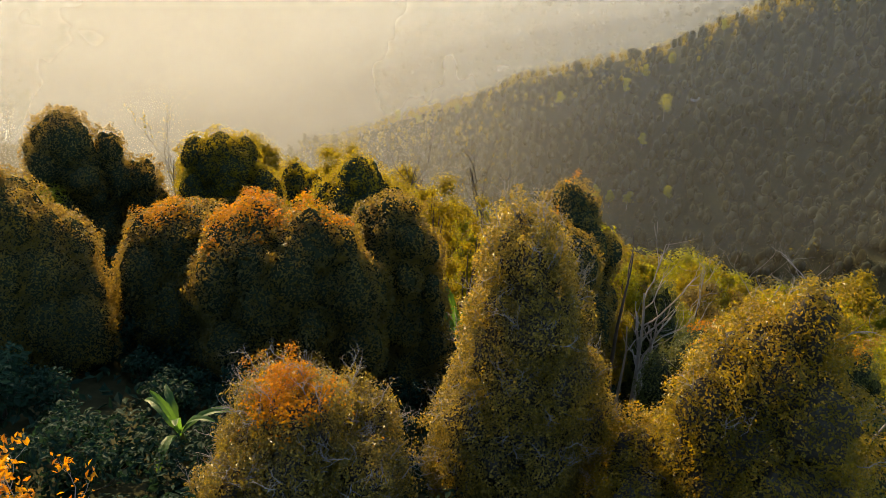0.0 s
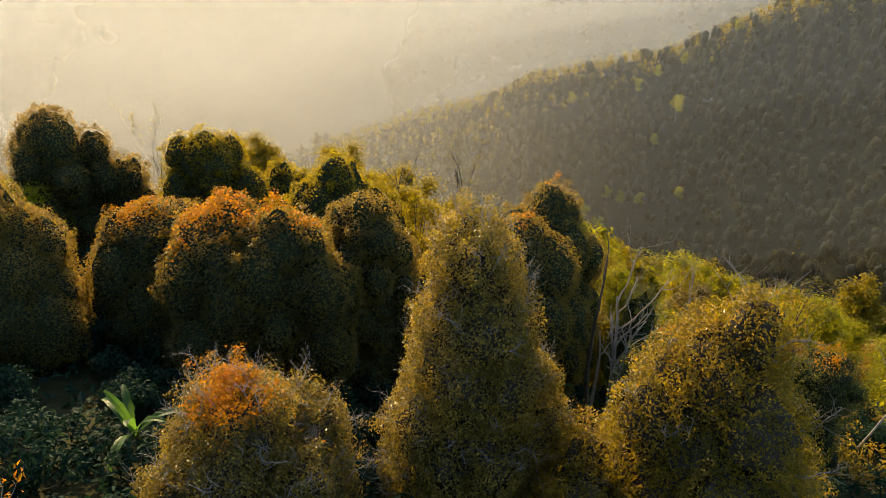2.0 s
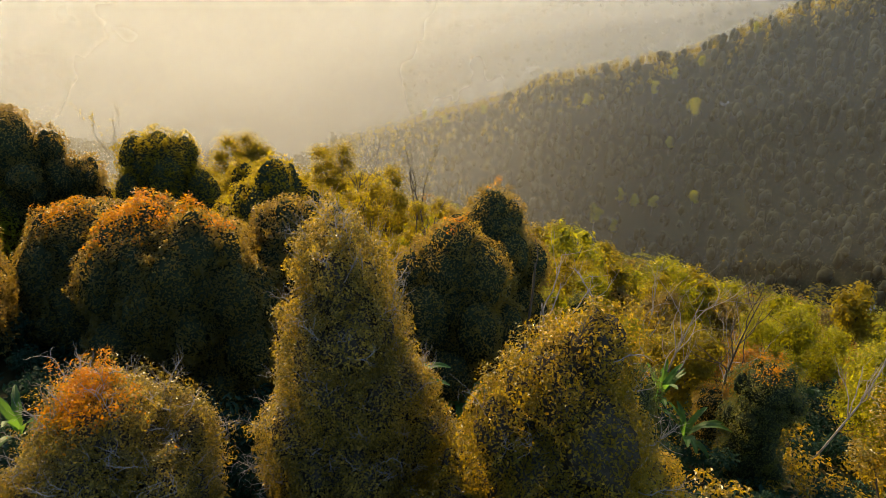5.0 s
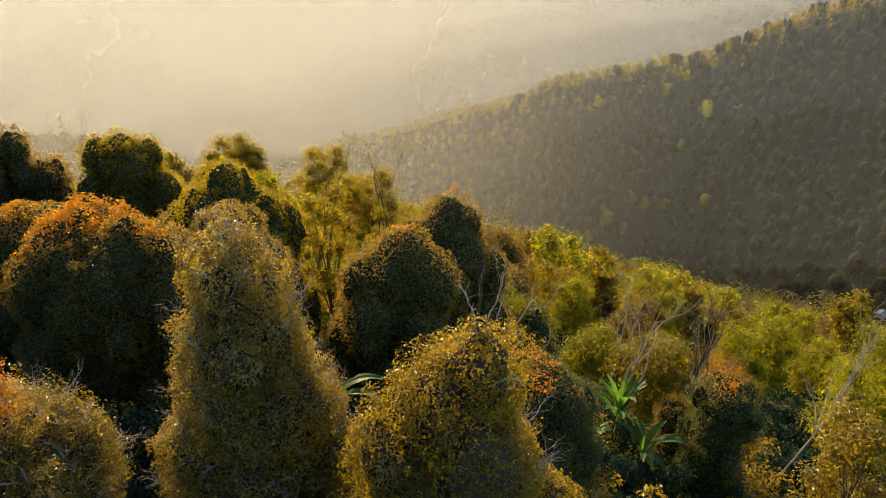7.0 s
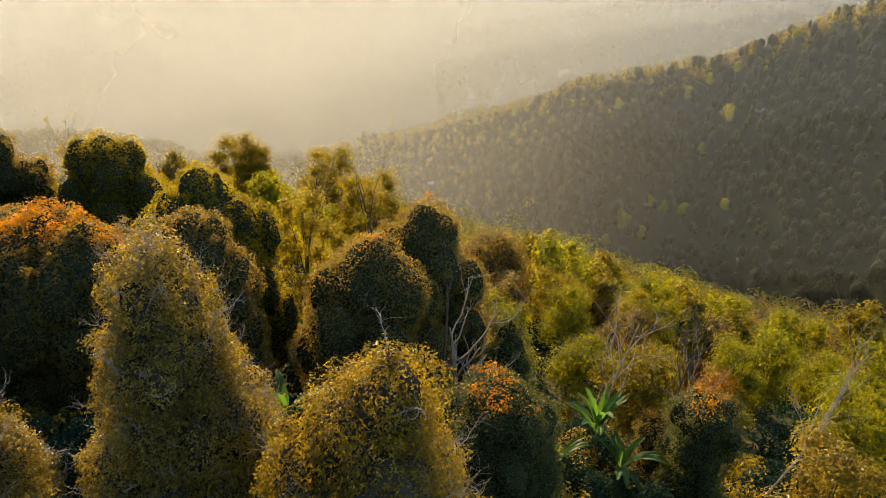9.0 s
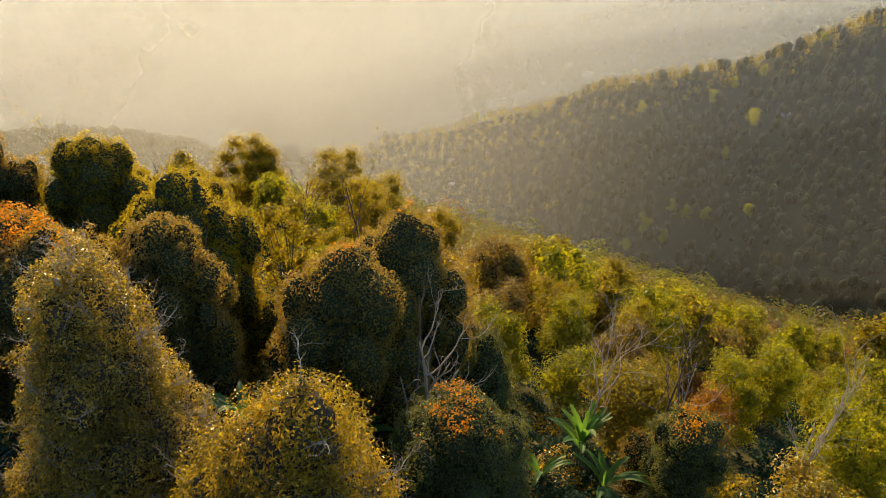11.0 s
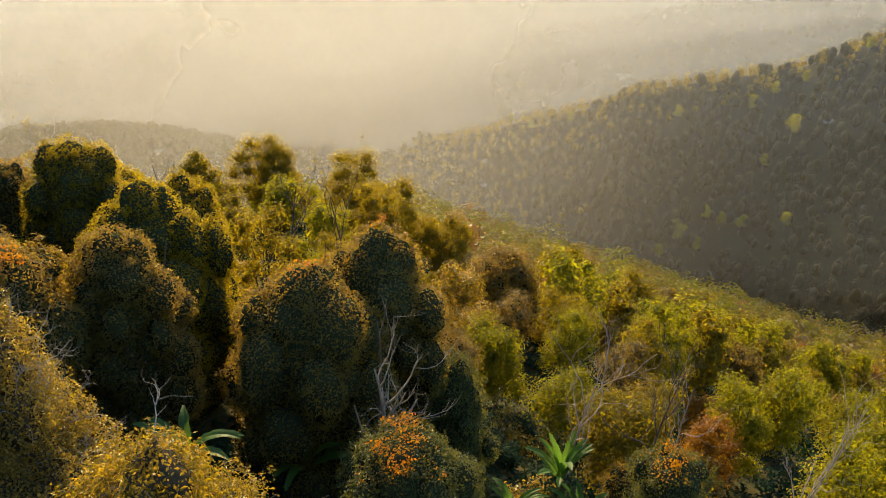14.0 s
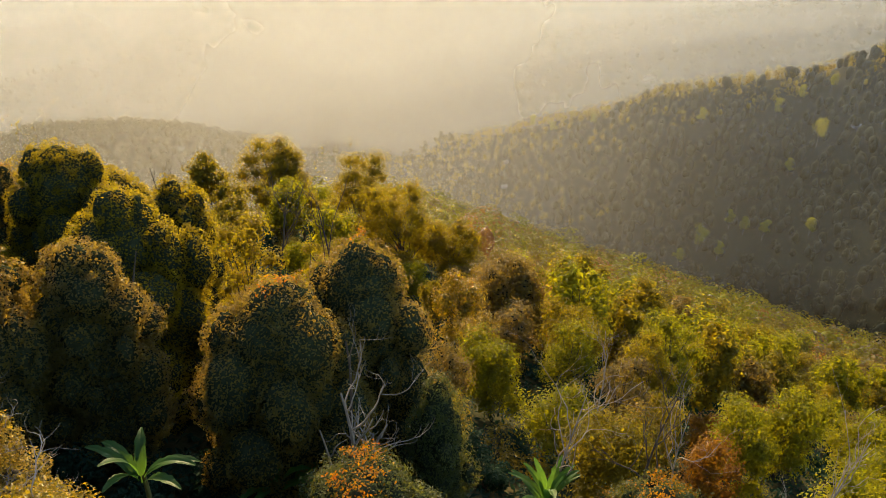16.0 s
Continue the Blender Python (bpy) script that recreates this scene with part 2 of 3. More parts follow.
ground = new("ground", mesh_from("ground", np.stack([gx, gy, ground_height(gx, gy)], -1).reshape(-1, 3), grid_faces(*rr.shape)[:, ::-1], EARTH, True))
tagged(ground, "brown forest floor falling into wooded valleys", "ground", kind="structure")

# ---- the glowing distance and the sheets that stand in for valley haze ----
m, nt, out = nodes_of("painted_haze_glow")
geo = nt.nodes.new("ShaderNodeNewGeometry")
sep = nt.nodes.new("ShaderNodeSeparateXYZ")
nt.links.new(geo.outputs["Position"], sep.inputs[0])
# emission ramp paints the haze glow, brightest towards the sun
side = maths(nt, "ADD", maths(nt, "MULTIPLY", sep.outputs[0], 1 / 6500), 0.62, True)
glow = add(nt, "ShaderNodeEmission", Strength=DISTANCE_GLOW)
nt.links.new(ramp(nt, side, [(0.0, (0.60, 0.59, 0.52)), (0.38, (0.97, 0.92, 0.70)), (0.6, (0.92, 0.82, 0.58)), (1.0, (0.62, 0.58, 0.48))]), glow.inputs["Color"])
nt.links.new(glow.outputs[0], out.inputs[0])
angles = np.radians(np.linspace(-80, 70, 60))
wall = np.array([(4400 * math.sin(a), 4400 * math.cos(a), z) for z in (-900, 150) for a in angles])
tagged(new("backdrop", mesh_from("backdrop", wall, grid_faces(2, 60), m, True)), "glowing backdrop painted as pale golden haze towards the sun", "backdrop", kind="structure")


def haze_sheet_material(name, thick, low, high, right, tint):
    """Translucent sheet standing in for haze, lit by the sun behind it: dense low down, thinning upwards and to both
    sides to paint the sunward glow.
    """
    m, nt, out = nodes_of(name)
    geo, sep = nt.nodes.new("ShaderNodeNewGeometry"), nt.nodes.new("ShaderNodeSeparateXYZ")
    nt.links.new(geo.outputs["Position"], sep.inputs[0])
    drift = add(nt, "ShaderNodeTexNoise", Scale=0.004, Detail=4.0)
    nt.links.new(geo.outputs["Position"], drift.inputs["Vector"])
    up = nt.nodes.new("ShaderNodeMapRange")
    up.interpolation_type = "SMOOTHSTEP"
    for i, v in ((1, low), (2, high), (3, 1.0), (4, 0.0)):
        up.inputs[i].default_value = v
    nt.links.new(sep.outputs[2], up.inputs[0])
    # more opaque near the sun's bearing, imitating its glow in the haze
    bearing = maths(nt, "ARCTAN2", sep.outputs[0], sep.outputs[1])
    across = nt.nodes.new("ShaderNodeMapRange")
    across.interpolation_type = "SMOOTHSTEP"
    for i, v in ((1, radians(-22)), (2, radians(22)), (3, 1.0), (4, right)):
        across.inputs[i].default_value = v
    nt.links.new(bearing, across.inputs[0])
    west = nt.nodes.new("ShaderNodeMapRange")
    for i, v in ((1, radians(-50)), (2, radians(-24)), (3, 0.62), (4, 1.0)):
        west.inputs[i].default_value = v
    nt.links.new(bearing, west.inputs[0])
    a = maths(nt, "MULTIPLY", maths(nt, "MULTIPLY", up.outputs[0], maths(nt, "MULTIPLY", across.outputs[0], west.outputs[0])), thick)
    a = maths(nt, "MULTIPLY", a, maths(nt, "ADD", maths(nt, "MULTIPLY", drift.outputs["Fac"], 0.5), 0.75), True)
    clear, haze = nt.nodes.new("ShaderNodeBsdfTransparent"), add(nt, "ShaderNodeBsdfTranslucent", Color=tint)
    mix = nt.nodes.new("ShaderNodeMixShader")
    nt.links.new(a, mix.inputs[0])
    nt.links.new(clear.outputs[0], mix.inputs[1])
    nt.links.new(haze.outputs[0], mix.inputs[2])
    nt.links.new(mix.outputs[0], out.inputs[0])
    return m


for dist, thick, low, high, right in HAZE_SHEETS:
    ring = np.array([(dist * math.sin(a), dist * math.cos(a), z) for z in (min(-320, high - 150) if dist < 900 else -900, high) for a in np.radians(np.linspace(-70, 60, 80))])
    tagged(new("mist_layer", mesh_from("mist_layer", ring, grid_faces(2, 80), haze_sheet_material("mist", thick, low, high, right, HAZE_SHADED if 550 < dist < 900 else HAZE_NEAR if dist < 900 else HAZE_FAR), True)), "translucent sheet standing in for haze over the valley", "mist", kind="structure")

# ---- foliage ----


def unit(v):
    return v / np.maximum(np.linalg.norm(v, axis=-1, keepdims=True), 1e-9)


def leaves(points, outward, size, rng, slim=0.5, droop=0.35, spread=0.8):
    """One folded leaf of two triangles at each point."""
    n = len(points)
    normal = unit(outward * 0.7 + np.array([0, 0, 0.45]) + rng.normal(0, spread, (n, 3)) * 0.6)
    along = rng.normal(0, 1, (n, 3)) + outward * 0.5 + np.array([0, 0, -droop])
    along = unit(along - normal * np.sum(along * normal, 1, keepdims=True))
    across = np.cross(normal, along)
    s = (size * rng.uniform(0.6, 1.35, n))[:, None]
    fold = normal * s * 0.12
    v = np.stack([points - along * s * 0.5, points + across * s * slim * 0.5 + fold, points + along * s * 0.5, points - across * s * slim * 0.5 + fold], 1).reshape(-1, 3)
    b = np.arange(n)[:, None] * 4
    f = np.concatenate([b + np.array([0, 2, 1]), b + np.array([0, 3, 2])], 1).reshape(-1, 3)
    return v, f


def joined(parts):
    vs, fs, k = [], [], 0
    for v, f in parts:
        vs.append(v), fs.append(f + k)
        k += len(v)
    return np.concatenate(vs), np.concatenate(fs)


def tubes(branches, sides=5):
    """Tapered limbs: each branch is (points, radii)."""
    parts = []
    for pts, rad in branches:
        pts, rad = np.asarray(pts, float), np.asarray(rad, float)
        t = unit(np.gradient(pts, axis=0))
        a = unit(np.cross(t, np.array([0.31, 0.95, 0.05])))
        b = np.cross(t, a)
        ang = np.arange(sides) / sides * 2 * np.pi
        v = pts[:, None] + rad[:, None, None] * (np.cos(ang)[None, :, None] * a[:, None] + np.sin(ang)[None, :, None] * b[:, None])
        n = len(pts)
        i, j = np.meshgrid(np.arange(n - 1), np.arange(sides), indexing="ij")
        p, q = (i * sides + j).ravel(), (i * sides + (j + 1) % sides).ravel()
        f = np.concatenate([np.stack([p, q, q + sides], 1), np.stack([p, q + sides, p + sides], 1)])
        parts.append((v.reshape(-1, 3), f))
    return joined(parts)


def bough(start, way, length, r0, rng, bend=0.25, steps=6, lift=0.1, r1=0.4):
    """A crooked limb that tapers from r0."""
    pts, w = [np.array(start, float)], unit(np.array(way, float))
    for _ in range(steps):
        w = unit(w + rng.normal(0, bend, 3) + np.array([0, 0, lift]))
        pts.append(pts[-1] + w * length / steps)
    return np.array(pts), np.linspace(r0, r0 * r1, steps + 1)


def branching(start, way, length, r0, rng, levels=2, kids=4, bend=0.22, lift=0.08, angle=0.9):
    """A limb and the limbs that grow from it."""
    main = bough(start, way, length, r0, rng, bend, 7, lift)
    out = [main]
    if levels:
        for _ in range(kids):
            i = rng.integers(2, 8)
            w = unit(main[0][i] - main[0][i - 1]) + rng.normal(0, angle, 3) * 0.7
            out += branching(main[0][i], w, length * rng.uniform(0.35, 0.65), main[1][i] * 0.7, rng, levels - 1, kids, bend, lift, angle)
    return out


def part(name, data, material, parent, label=""):
    ob = new(name, mesh_from(name, data[0], data[1], material, name in ("trunk", "limb", "twig_growth", "stem", "inner_foliage")))
    ob.parent = parent
    return tagged(ob, label, kind="stuff" if name in ("crown", "new_growth", "twig_growth", "foliage", "inner_foliage") else "")


def thing(name, x, y, label, category, group="", turn=0.0, sink=0.25):
    ob = new(name)
    ob.matrix_world = pose(x, y, float(ground_height(x, y)) - sink, 0, 0, turn)
    return tagged(ob, label, category, group)


def tri(quads):
    return np.concatenate([quads[:, [0, 1, 2]], quads[:, [0, 2, 3]]])


BALL = bmesh.new()
bmesh.ops.create_icosphere(BALL, subdivisions=3, radius=1)
BALL_V = np.array([v.co[:] for v in BALL.verts])
BALL_F = np.array([[v.index for v in f.verts] for f in BALL.faces])
BALL.free()


def lobed_crown(n, radius, top, bottom, rng, lobes=26, point=0.5, cap=1.0, wild=1.0, skin=0.4):
    """Points on the outside of many hanging billows, the way out of each, and a solid core a little below."""
    tall = top - bottom
    k = np.arange(lobes)
    u = np.concatenate([[0.0, 0.03, 0.06, 0.1], np.linspace(0.1, 0.86, lobes - 4)]) + rng.normal(0, 0.02, lobes) * wild
    u = np.clip(u, 0, 0.9)
    down = np.clip(u * tall / (radius * cap), 0, 1)
    r = radius * np.where(point < 0.45, np.sqrt(1 - (1 - down) ** 2.7), np.clip(down + 0.2 * (1 - point), 0, 1) ** point) * rng.uniform(1 - 0.16 * wild, 1 + 0.06 * wild, lobes) * (1 + 0.08 * u)
    s = radius * rng.uniform(0.24, 0.42, lobes) * np.clip(1.25 - point + u * 2.5, 0.5, 1.0)
    t = np.maximum(s * rng.uniform(1.0, 1.6, lobes), tall * 0.09)
    th = k * 2.39996 + rng.uniform(-0.35, 0.35, lobes) + rng.uniform(0, 6)
    away = np.maximum(r - s * 0.8, 0)
    c = np.stack([away * np.cos(th), away * np.sin(th), top - u * tall - t * 0.95 + rng.normal(0, 0.18, lobes) * wild * s], -1)
    c[:, 2] = np.maximum(c[:, 2], bottom + t * 0.4)
    stem_z = np.linspace(0.16, 0.86, 6)
    stem_r = radius * np.clip(stem_z * tall / (radius * cap), 0, 1) ** point * 0.74
    c = np.concatenate([c, np.stack([stem_z * 0, stem_z * 0, top - stem_z * tall - tall * 0.05], -1)])
    axes = np.concatenate([np.stack([s, s, t], -1), np.stack([stem_r, stem_r, np.full(6, tall * 0.16)], -1)])
    wave_a, wave_b = rng.uniform(0, 6, len(c)), rng.uniform(0, 6, len(c))

    def bumps(o, which):
        a, b = wave_a[which], wave_b[which]
        return 1 + wild * (0.09 * np.sin(o[..., 0] * 5 + a) * np.sin(o[..., 1] * 5 + b) + 0.07 * np.sin(o[..., 2] * 7 + a + b) * np.sin(o[..., 0] * 9 - b))

    area = axes[:, 0] * axes[:, 2]
    ps, os_ = [], []
    have = 0
    while have < n:
        which = rng.choice(len(c), n, p=area / area.sum())
        o = unit(rng.normal(0, 1, (n, 3)))
        p = c[which] + o * axes[which] * bumps(o, which)[:, None]
        inside = np.zeros(n, bool)
        for m in range(len(c)):
            inside |= (((p - c[m]) / axes[m]) ** 2).sum(1) < np.where(which == m, 0.0, 0.86)
        keep = ~inside & (p[:, 2] > bottom * 0.8)
        ps.append(p[keep]), os_.append(unit(o[keep] / axes[which[keep]]))
        have += int(keep.sum())
    p, o = np.concatenate(ps)[:n], np.concatenate(os_)[:n]
    which = np.arange(len(c))[:, None]
    shrink = np.maximum(axes - skin, axes * 0.35)
    q = c[:, None] + BALL_V[None] * shrink[:, None] * (bumps(np.broadcast_to(BALL_V, (len(c),) + BALL_V.shape), which) * rng.uniform(0.9, 1.06, (len(c), len(BALL_V))))[..., None]
    return p, o, (q.reshape(-1, 3), (BALL_F[None] + (np.arange(len(c)) * len(BALL_V))[:, None, None]).reshape(-1, 3))


def clove_tree(x, y, top_z, width, label, seed, leaf=None, count=26000, size=0.155, flush=0.5, low=0.08, twigs=0, cap=1.0, inner=None, point=0.36, lobes=26, skin=0.22, tufts=110, wild=0.8, reach=0.3, tuft=0.16, group="dense dome-crowned trees"):
    """A tall, closely leaved crown of billows down to near the ground, with orange young growth on its crest."""
    rng = np.random.default_rng(seed)
    ob = thing("clove_tree", x, y, label, "tree", group)
    h = top_z - ob.matrix_world.translation.z
    R = width / 2
    trunk = [bough((0, 0, 0), (0, 0, 1), h * 0.9, 0.20, rng, 0.05, 8, 0.0, 0.12)]
    for i in range(9):
        a = i * 2.4
        trunk.append(bough((0, 0, h * (0.14 + 0.075 * i)), (math.cos(a), math.sin(a), 0.55), R * 0.8 * (1.05 - i * 0.08), 0.07, rng, 0.12))
    part("trunk", tubes(trunk, 6), BARK, ob)
    p, o, heart = lobed_crown(count, R, h, h * low, rng, lobes, point, cap, wild, skin)
    fit = np.array([R / np.quantile(np.hypot(p[:, 0], p[:, 1]), 0.93)] * 2 + [h / np.quantile(p[:, 2], 0.997)])
    p, heart = p * fit, (heart[0] * fit, heart[1])
    p = p - o * rng.uniform(-0.10, 0.8 * skin, count)[:, None]
    shoot = rng.integers(0, count, tufts)
    shoot = np.concatenate([shoot, shoot[p[shoot, 2] > h * 0.8]])
    many = np.repeat(shoot, 26)
    sprig = np.repeat(rng.uniform(0.0, reach, len(shoot)), 26)[:, None] * unit(o[many] + np.array([0, 0, 0.7])) + rng.normal(0, 0.13, (len(many), 3))
    p, o = np.concatenate([p, p[many] + sprig]), np.concatenate([o, o[many]])
    count = len(p)
    bunch = p[rng.integers(0, count, 420)]
    bulge = np.full(count, 9.0)
    for b in bunch:
        bulge = np.minimum(bulge, ((p - b) ** 2).sum(1))
    p = p + o * (tuft * np.clip(1 - bulge / 0.42, -0.3, 1))[:, None]
    deep = (h - p[:, 2]) / R
    patchy = np.sin(p[:, 0] * 1.7 + seed) + np.sin(p[:, 1] * 1.9 - seed) + np.sin(p[:, 2] * 1.3 + 2 * seed)
    young = (o[:, 2] * 0.8 - deep * 1.5 + 0.15 * patchy + rng.normal(0, 0.16, count)) > (1.0 - flush if flush > 0 else 9.0)
    part("crown", leaves(p[~young], o[~young], size, rng), leaf or LEAF_DARK, ob)
    # added solid core: darkens the gaps between leaves and blocks the sun
    part("inner_foliage", heart, inner or SHADE_CORE, ob)
    if young.sum() > 30:
        part("new_growth", leaves(p[young] + o[young] * 0.05, o[young], size, rng), LEAF_FLUSH, ob, "orange young leaves on the crest")
    if twigs:
        fine = []
        for _ in range(twigs):
            i = rng.integers(count)
            fine += branching(p[i] - o[i] * 0.35, o[i] + np.array([0, 0, 0.4]), R * 0.32, 0.020, rng, 1, 7, 0.3, 0.1, 1.0)
        part("twig_growth", tubes(fine, 3), TWIG, ob, "bare grey twigs")
    return ob


def clump_cloud(centres, radii, count, rng, flat=0.75):
    share = rng.choice(len(centres), count, p=radii ** 2 / (radii ** 2).sum())
    o = unit(rng.normal(0, 1, (count, 3)) + np.array([0, 0, 0.35]))
    p = centres[share] + o * (radii[share] * rng.uniform(0.5, 1.1, count))[:, None] * np.array([1, 1, flat])
    return p, o


LUMP = bmesh.new()
bmesh.ops.create_icosphere(LUMP, subdivisions=1, radius=1)
LUMP_V = np.array([v.co[:] for v in LUMP.verts])
LUMP_F = np.array([[v.index for v in f.verts] for f in LUMP.faces])
LUMP.free()
WOOD = bmesh.new()
bmesh.ops.create_icosphere(WOOD, subdivisions=2, radius=1)
WOOD_V = np.array([v.co[:] for v in WOOD.verts])
WOOD_F = np.array([[v.index for v in f.verts] for f in WOOD.faces])
WOOD.free()


def open_tree(name, base, height, width, seed, leaf, label, count=4000, size=0.24, clumps=14, bare=0.45, trunk_r=0.14, group="", category="tree", lean=0.04, spread=1.0):
    """A tree of separate leafy clumps on limbs that fork from a visible trunk. base: (x, y) or None for a pattern to copy."""
    rng = np.random.default_rng(seed)
    ob = thing(name, *base, label, category, group)
    trunk = bough((0, 0, 0), (rng.normal(0, lean), rng.normal(0, lean), 1), height * 0.9, trunk_r, rng, 0.06, 9, 0.02, 0.15)
    limbs, cs, rs = [trunk], [], []
    for i in range(clumps):
        f = bare + (0.97 - bare) * (i + 0.5) / clumps
        a = i * 2.39996 + rng.uniform(-0.4, 0.4)
        reach = width / 2 * math.sqrt(max(0.05, 1 - ((f - bare) / (1 - bare) * 1.1 - 0.25) ** 2)) * rng.uniform(0.3, 0.66) * spread
        k = min(8, int(f * 8.5))
        s = trunk[0][max(1, k - 2)]
        e = trunk[0][min(9, k + 1)] * np.array([1, 1, 0]) + np.array([math.cos(a) * reach, math.sin(a) * reach, height * f])
        mid = (s + e) / 2 + rng.normal(0, 0.12, 3) * reach
        limbs.append((np.array([s, (s + mid) / 2, mid, (mid + e) / 2, e]), np.linspace(trunk_r * 0.42, 0.02, 5)))
        cs.append(e), rs.append(width * rng.uniform(0.17, 0.30) / spread)
    part("trunk", tubes(limbs, 5), BARK, ob)
    p, o = clump_cloud(np.array(cs), np.array(rs), count, rng)
    q, w = clump_cloud(np.array(cs), np.array(rs) * 0.55, count // 6, rng)
    part("crown", joined([leaves(p, o, size, rng, 0.55, 0.3, 0.4), leaves(q, w, size * 1.8, rng, 0.7)]), leaf, ob)
    # solid lumps fill the clumps; dark-leaved trees get the shade-coloured one
    v = np.array(cs)[:, None] + LUMP_V[None] * (np.array(rs)[:, None] * rng.uniform(0.22, 0.40, (len(rs), len(LUMP_V))) * (0.6 if spread > 1.3 else 1.0))[..., None] * np.array([1, 1, 0.75])
    part("inner_foliage", (v.reshape(-1, 3), (LUMP_F[None] + (np.arange(len(rs)) * len(LUMP_V))[:, None, None]).reshape(-1, 3)), SHADE_CORE if leaf is LEAF_DARK else leaf, ob)
    return ob


def bare_tree(x, y, height, seed, label, lean=(0, 0), kids=5, levels=2, r=0.13, wood=None, buds=0, leaf=LEAF_OLIVE, name="dead_tree", fork=0.45, turn=0.0, splay=0.5):
    rng = np.random.default_rng(seed)
    ob = thing(name, x, y, label, "tree", turn=turn)
    main = bough((0, 0, 0), (lean[0], lean[1], 1), height, r, rng, 0.05, 10, 0.0, 0.22)
    part("trunk", tubes([main], 7), wood or DEADWOOD, ob)
    limbs = []
    for i in range(kids):
        k = min(9, int((fork + (0.98 - fork) * i / max(kids - 1, 1)) * 10))
        limb = branching(main[0][k], np.array([rng.normal(0, splay), rng.normal(0, splay), 1.1]), height * rng.uniform(0.22, 0.4), main[1][k] * 0.75, rng, levels, 3, 0.2, 0.13, 0.8)
        part("limb", tubes(limb, 4), wood or DEADWOOD, ob)
        limbs += limb
    if limbs:
        if buds:
            tips = np.concatenate([b[0][3:] for b in limbs])
            tips = tips[rng.integers(0, len(tips), buds)] + rng.normal(0, 0.1, (buds, 3))
            part("foliage", leaves(tips, unit(rng.normal(0, 1, (buds, 3))), 0.17, rng), leaf, ob, "a few small leaves")
    return ob


def banana_leaf(length, width, rise, curl, rng):
    """A long arching blade, folded along its rib and torn at the edge."""
    n = 13
    s = np.linspace(0, 1, n)
    ang = rise - curl * s ** 1.4
    step = length / (n - 1)
    xs, zs = np.cumsum(np.cos(ang)) * step, np.cumsum(np.sin(ang)) * step
    w = width / 2 * np.clip(np.sin(np.pi * np.clip(s * 0.93 + 0.05, 0, 1)) ** 0.6, 0.04, 1) * rng.uniform(0.75, 1.08, n)
    w[s < 0.14] = 0.035
    vs = []
    for k in (-1, -0.5, 0, 0.5, 1):
        vs.append(np.stack([xs, k * w, zs + abs(k) * w * 0.35 - (abs(k) == 1) * rng.uniform(0, 0.16, n) * w], 1))
    v = np.concatenate(vs)
    q = []
    for r in range(4):
        for i in range(n - 1):
            a, b = r * n + i, (r + 1) * n + i
            q += [(a, a + 1, b + 1), (a, b + 1, b)]
    return v, np.array(q)


def banana_plant(x, y, height, seed, label, blades=8, upright=0.0, stem=0.5):
    rng = np.random.default_rng(seed)
    ob = thing("banana_plant", x, y, label, "banana plant", "banana plants")
    stem_h = height * stem
    part("stem", tubes([bough((0, 0, 0), (0.03, 0.02, 1), stem_h, 0.15, rng, 0.03, 6, 0, 0.6)], 8), STEM, ob)
    for i in range(blades):
        v, f = banana_leaf(height * rng.uniform(0.5, 0.66), height * 0.105, rng.uniform(0.75 + upright, 1.5), rng.uniform(0.7, 1.9) * (1 - upright), rng)
        a = i * 2.2 + rng.uniform(-0.4, 0.4)
        rot = np.array([[math.cos(a), -math.sin(a), 0], [math.sin(a), math.cos(a), 0], [0, 0, 1]])
        part("blade", (v @ rot.T + np.array([0, 0, stem_h * rng.uniform(0.88, 1.0)]), f), LEAF_BANANA, ob)
    return ob


# ---- the large trees by the camera's way ----
DOME = "dense dark green dome-shaped clove tree with orange young leaves"
clove_tree(-20.4, 28.6, 28.5, 10.4, "broad dark olive clove tree covered in small leaves", 1, count=60000, size=0.13, flush=0.0, cap=1.9, lobes=40, wild=1.0)
clove_tree(-25.6, 46.6, 24.6, 8.2, "tall dark green rounded clove tree", 2, count=30000, flush=0.0, cap=1.5)
clove_tree(-13.4, 32.8, 24.4, 8.0, DOME, 3, flush=0.54, cap=0.95, count=30000)
clove_tree(-9.0, 30.0, 25.6, 8.0, DOME, 4, flush=0.53, cap=0.9, count=36000)
clove_tree(-6.0, 29.4, 25.8, 6.6, DOME, 5, flush=0.53, cap=1.0, count=30000)
clove_tree(-2.6, 32.6, 24.9, 5.6, "dark grey-green narrow dome-shaped clove tree", 6, flush=0.0, cap=1.5, count=28000)
clove_tree(2.6, 19.3, 30.4, 6.2, "thinning golden-olive clove tree with bare grey twigs", 7, LEAF_THIN, 92000, 0.108, flush=0.0, twigs=260, cap=2.4, inner=SHADE_CORE_TWIGGY, point=0.52, lobes=46, skin=0.4, tufts=420, reach=0.5, wild=1.5, tuft=0.28)
clove_tree(7.7, 40.2, 22.2, 7.3, "dark glossy green upright clove tree", 8, flush=0.1, cap=1.3, count=30000)
clove_tree(-4.5, 16.9, 26.2, 6.6, "low clove tree with orange young leaves and bare twigs", 9, LEAF_THIN, 76000, 0.105, flush=0.38, twigs=170, cap=0.9, inner=SHADE_CORE_TWIGGY, lobes=30, skin=0.4, tufts=420, wild=2.0, reach=0.7, tuft=0.24)
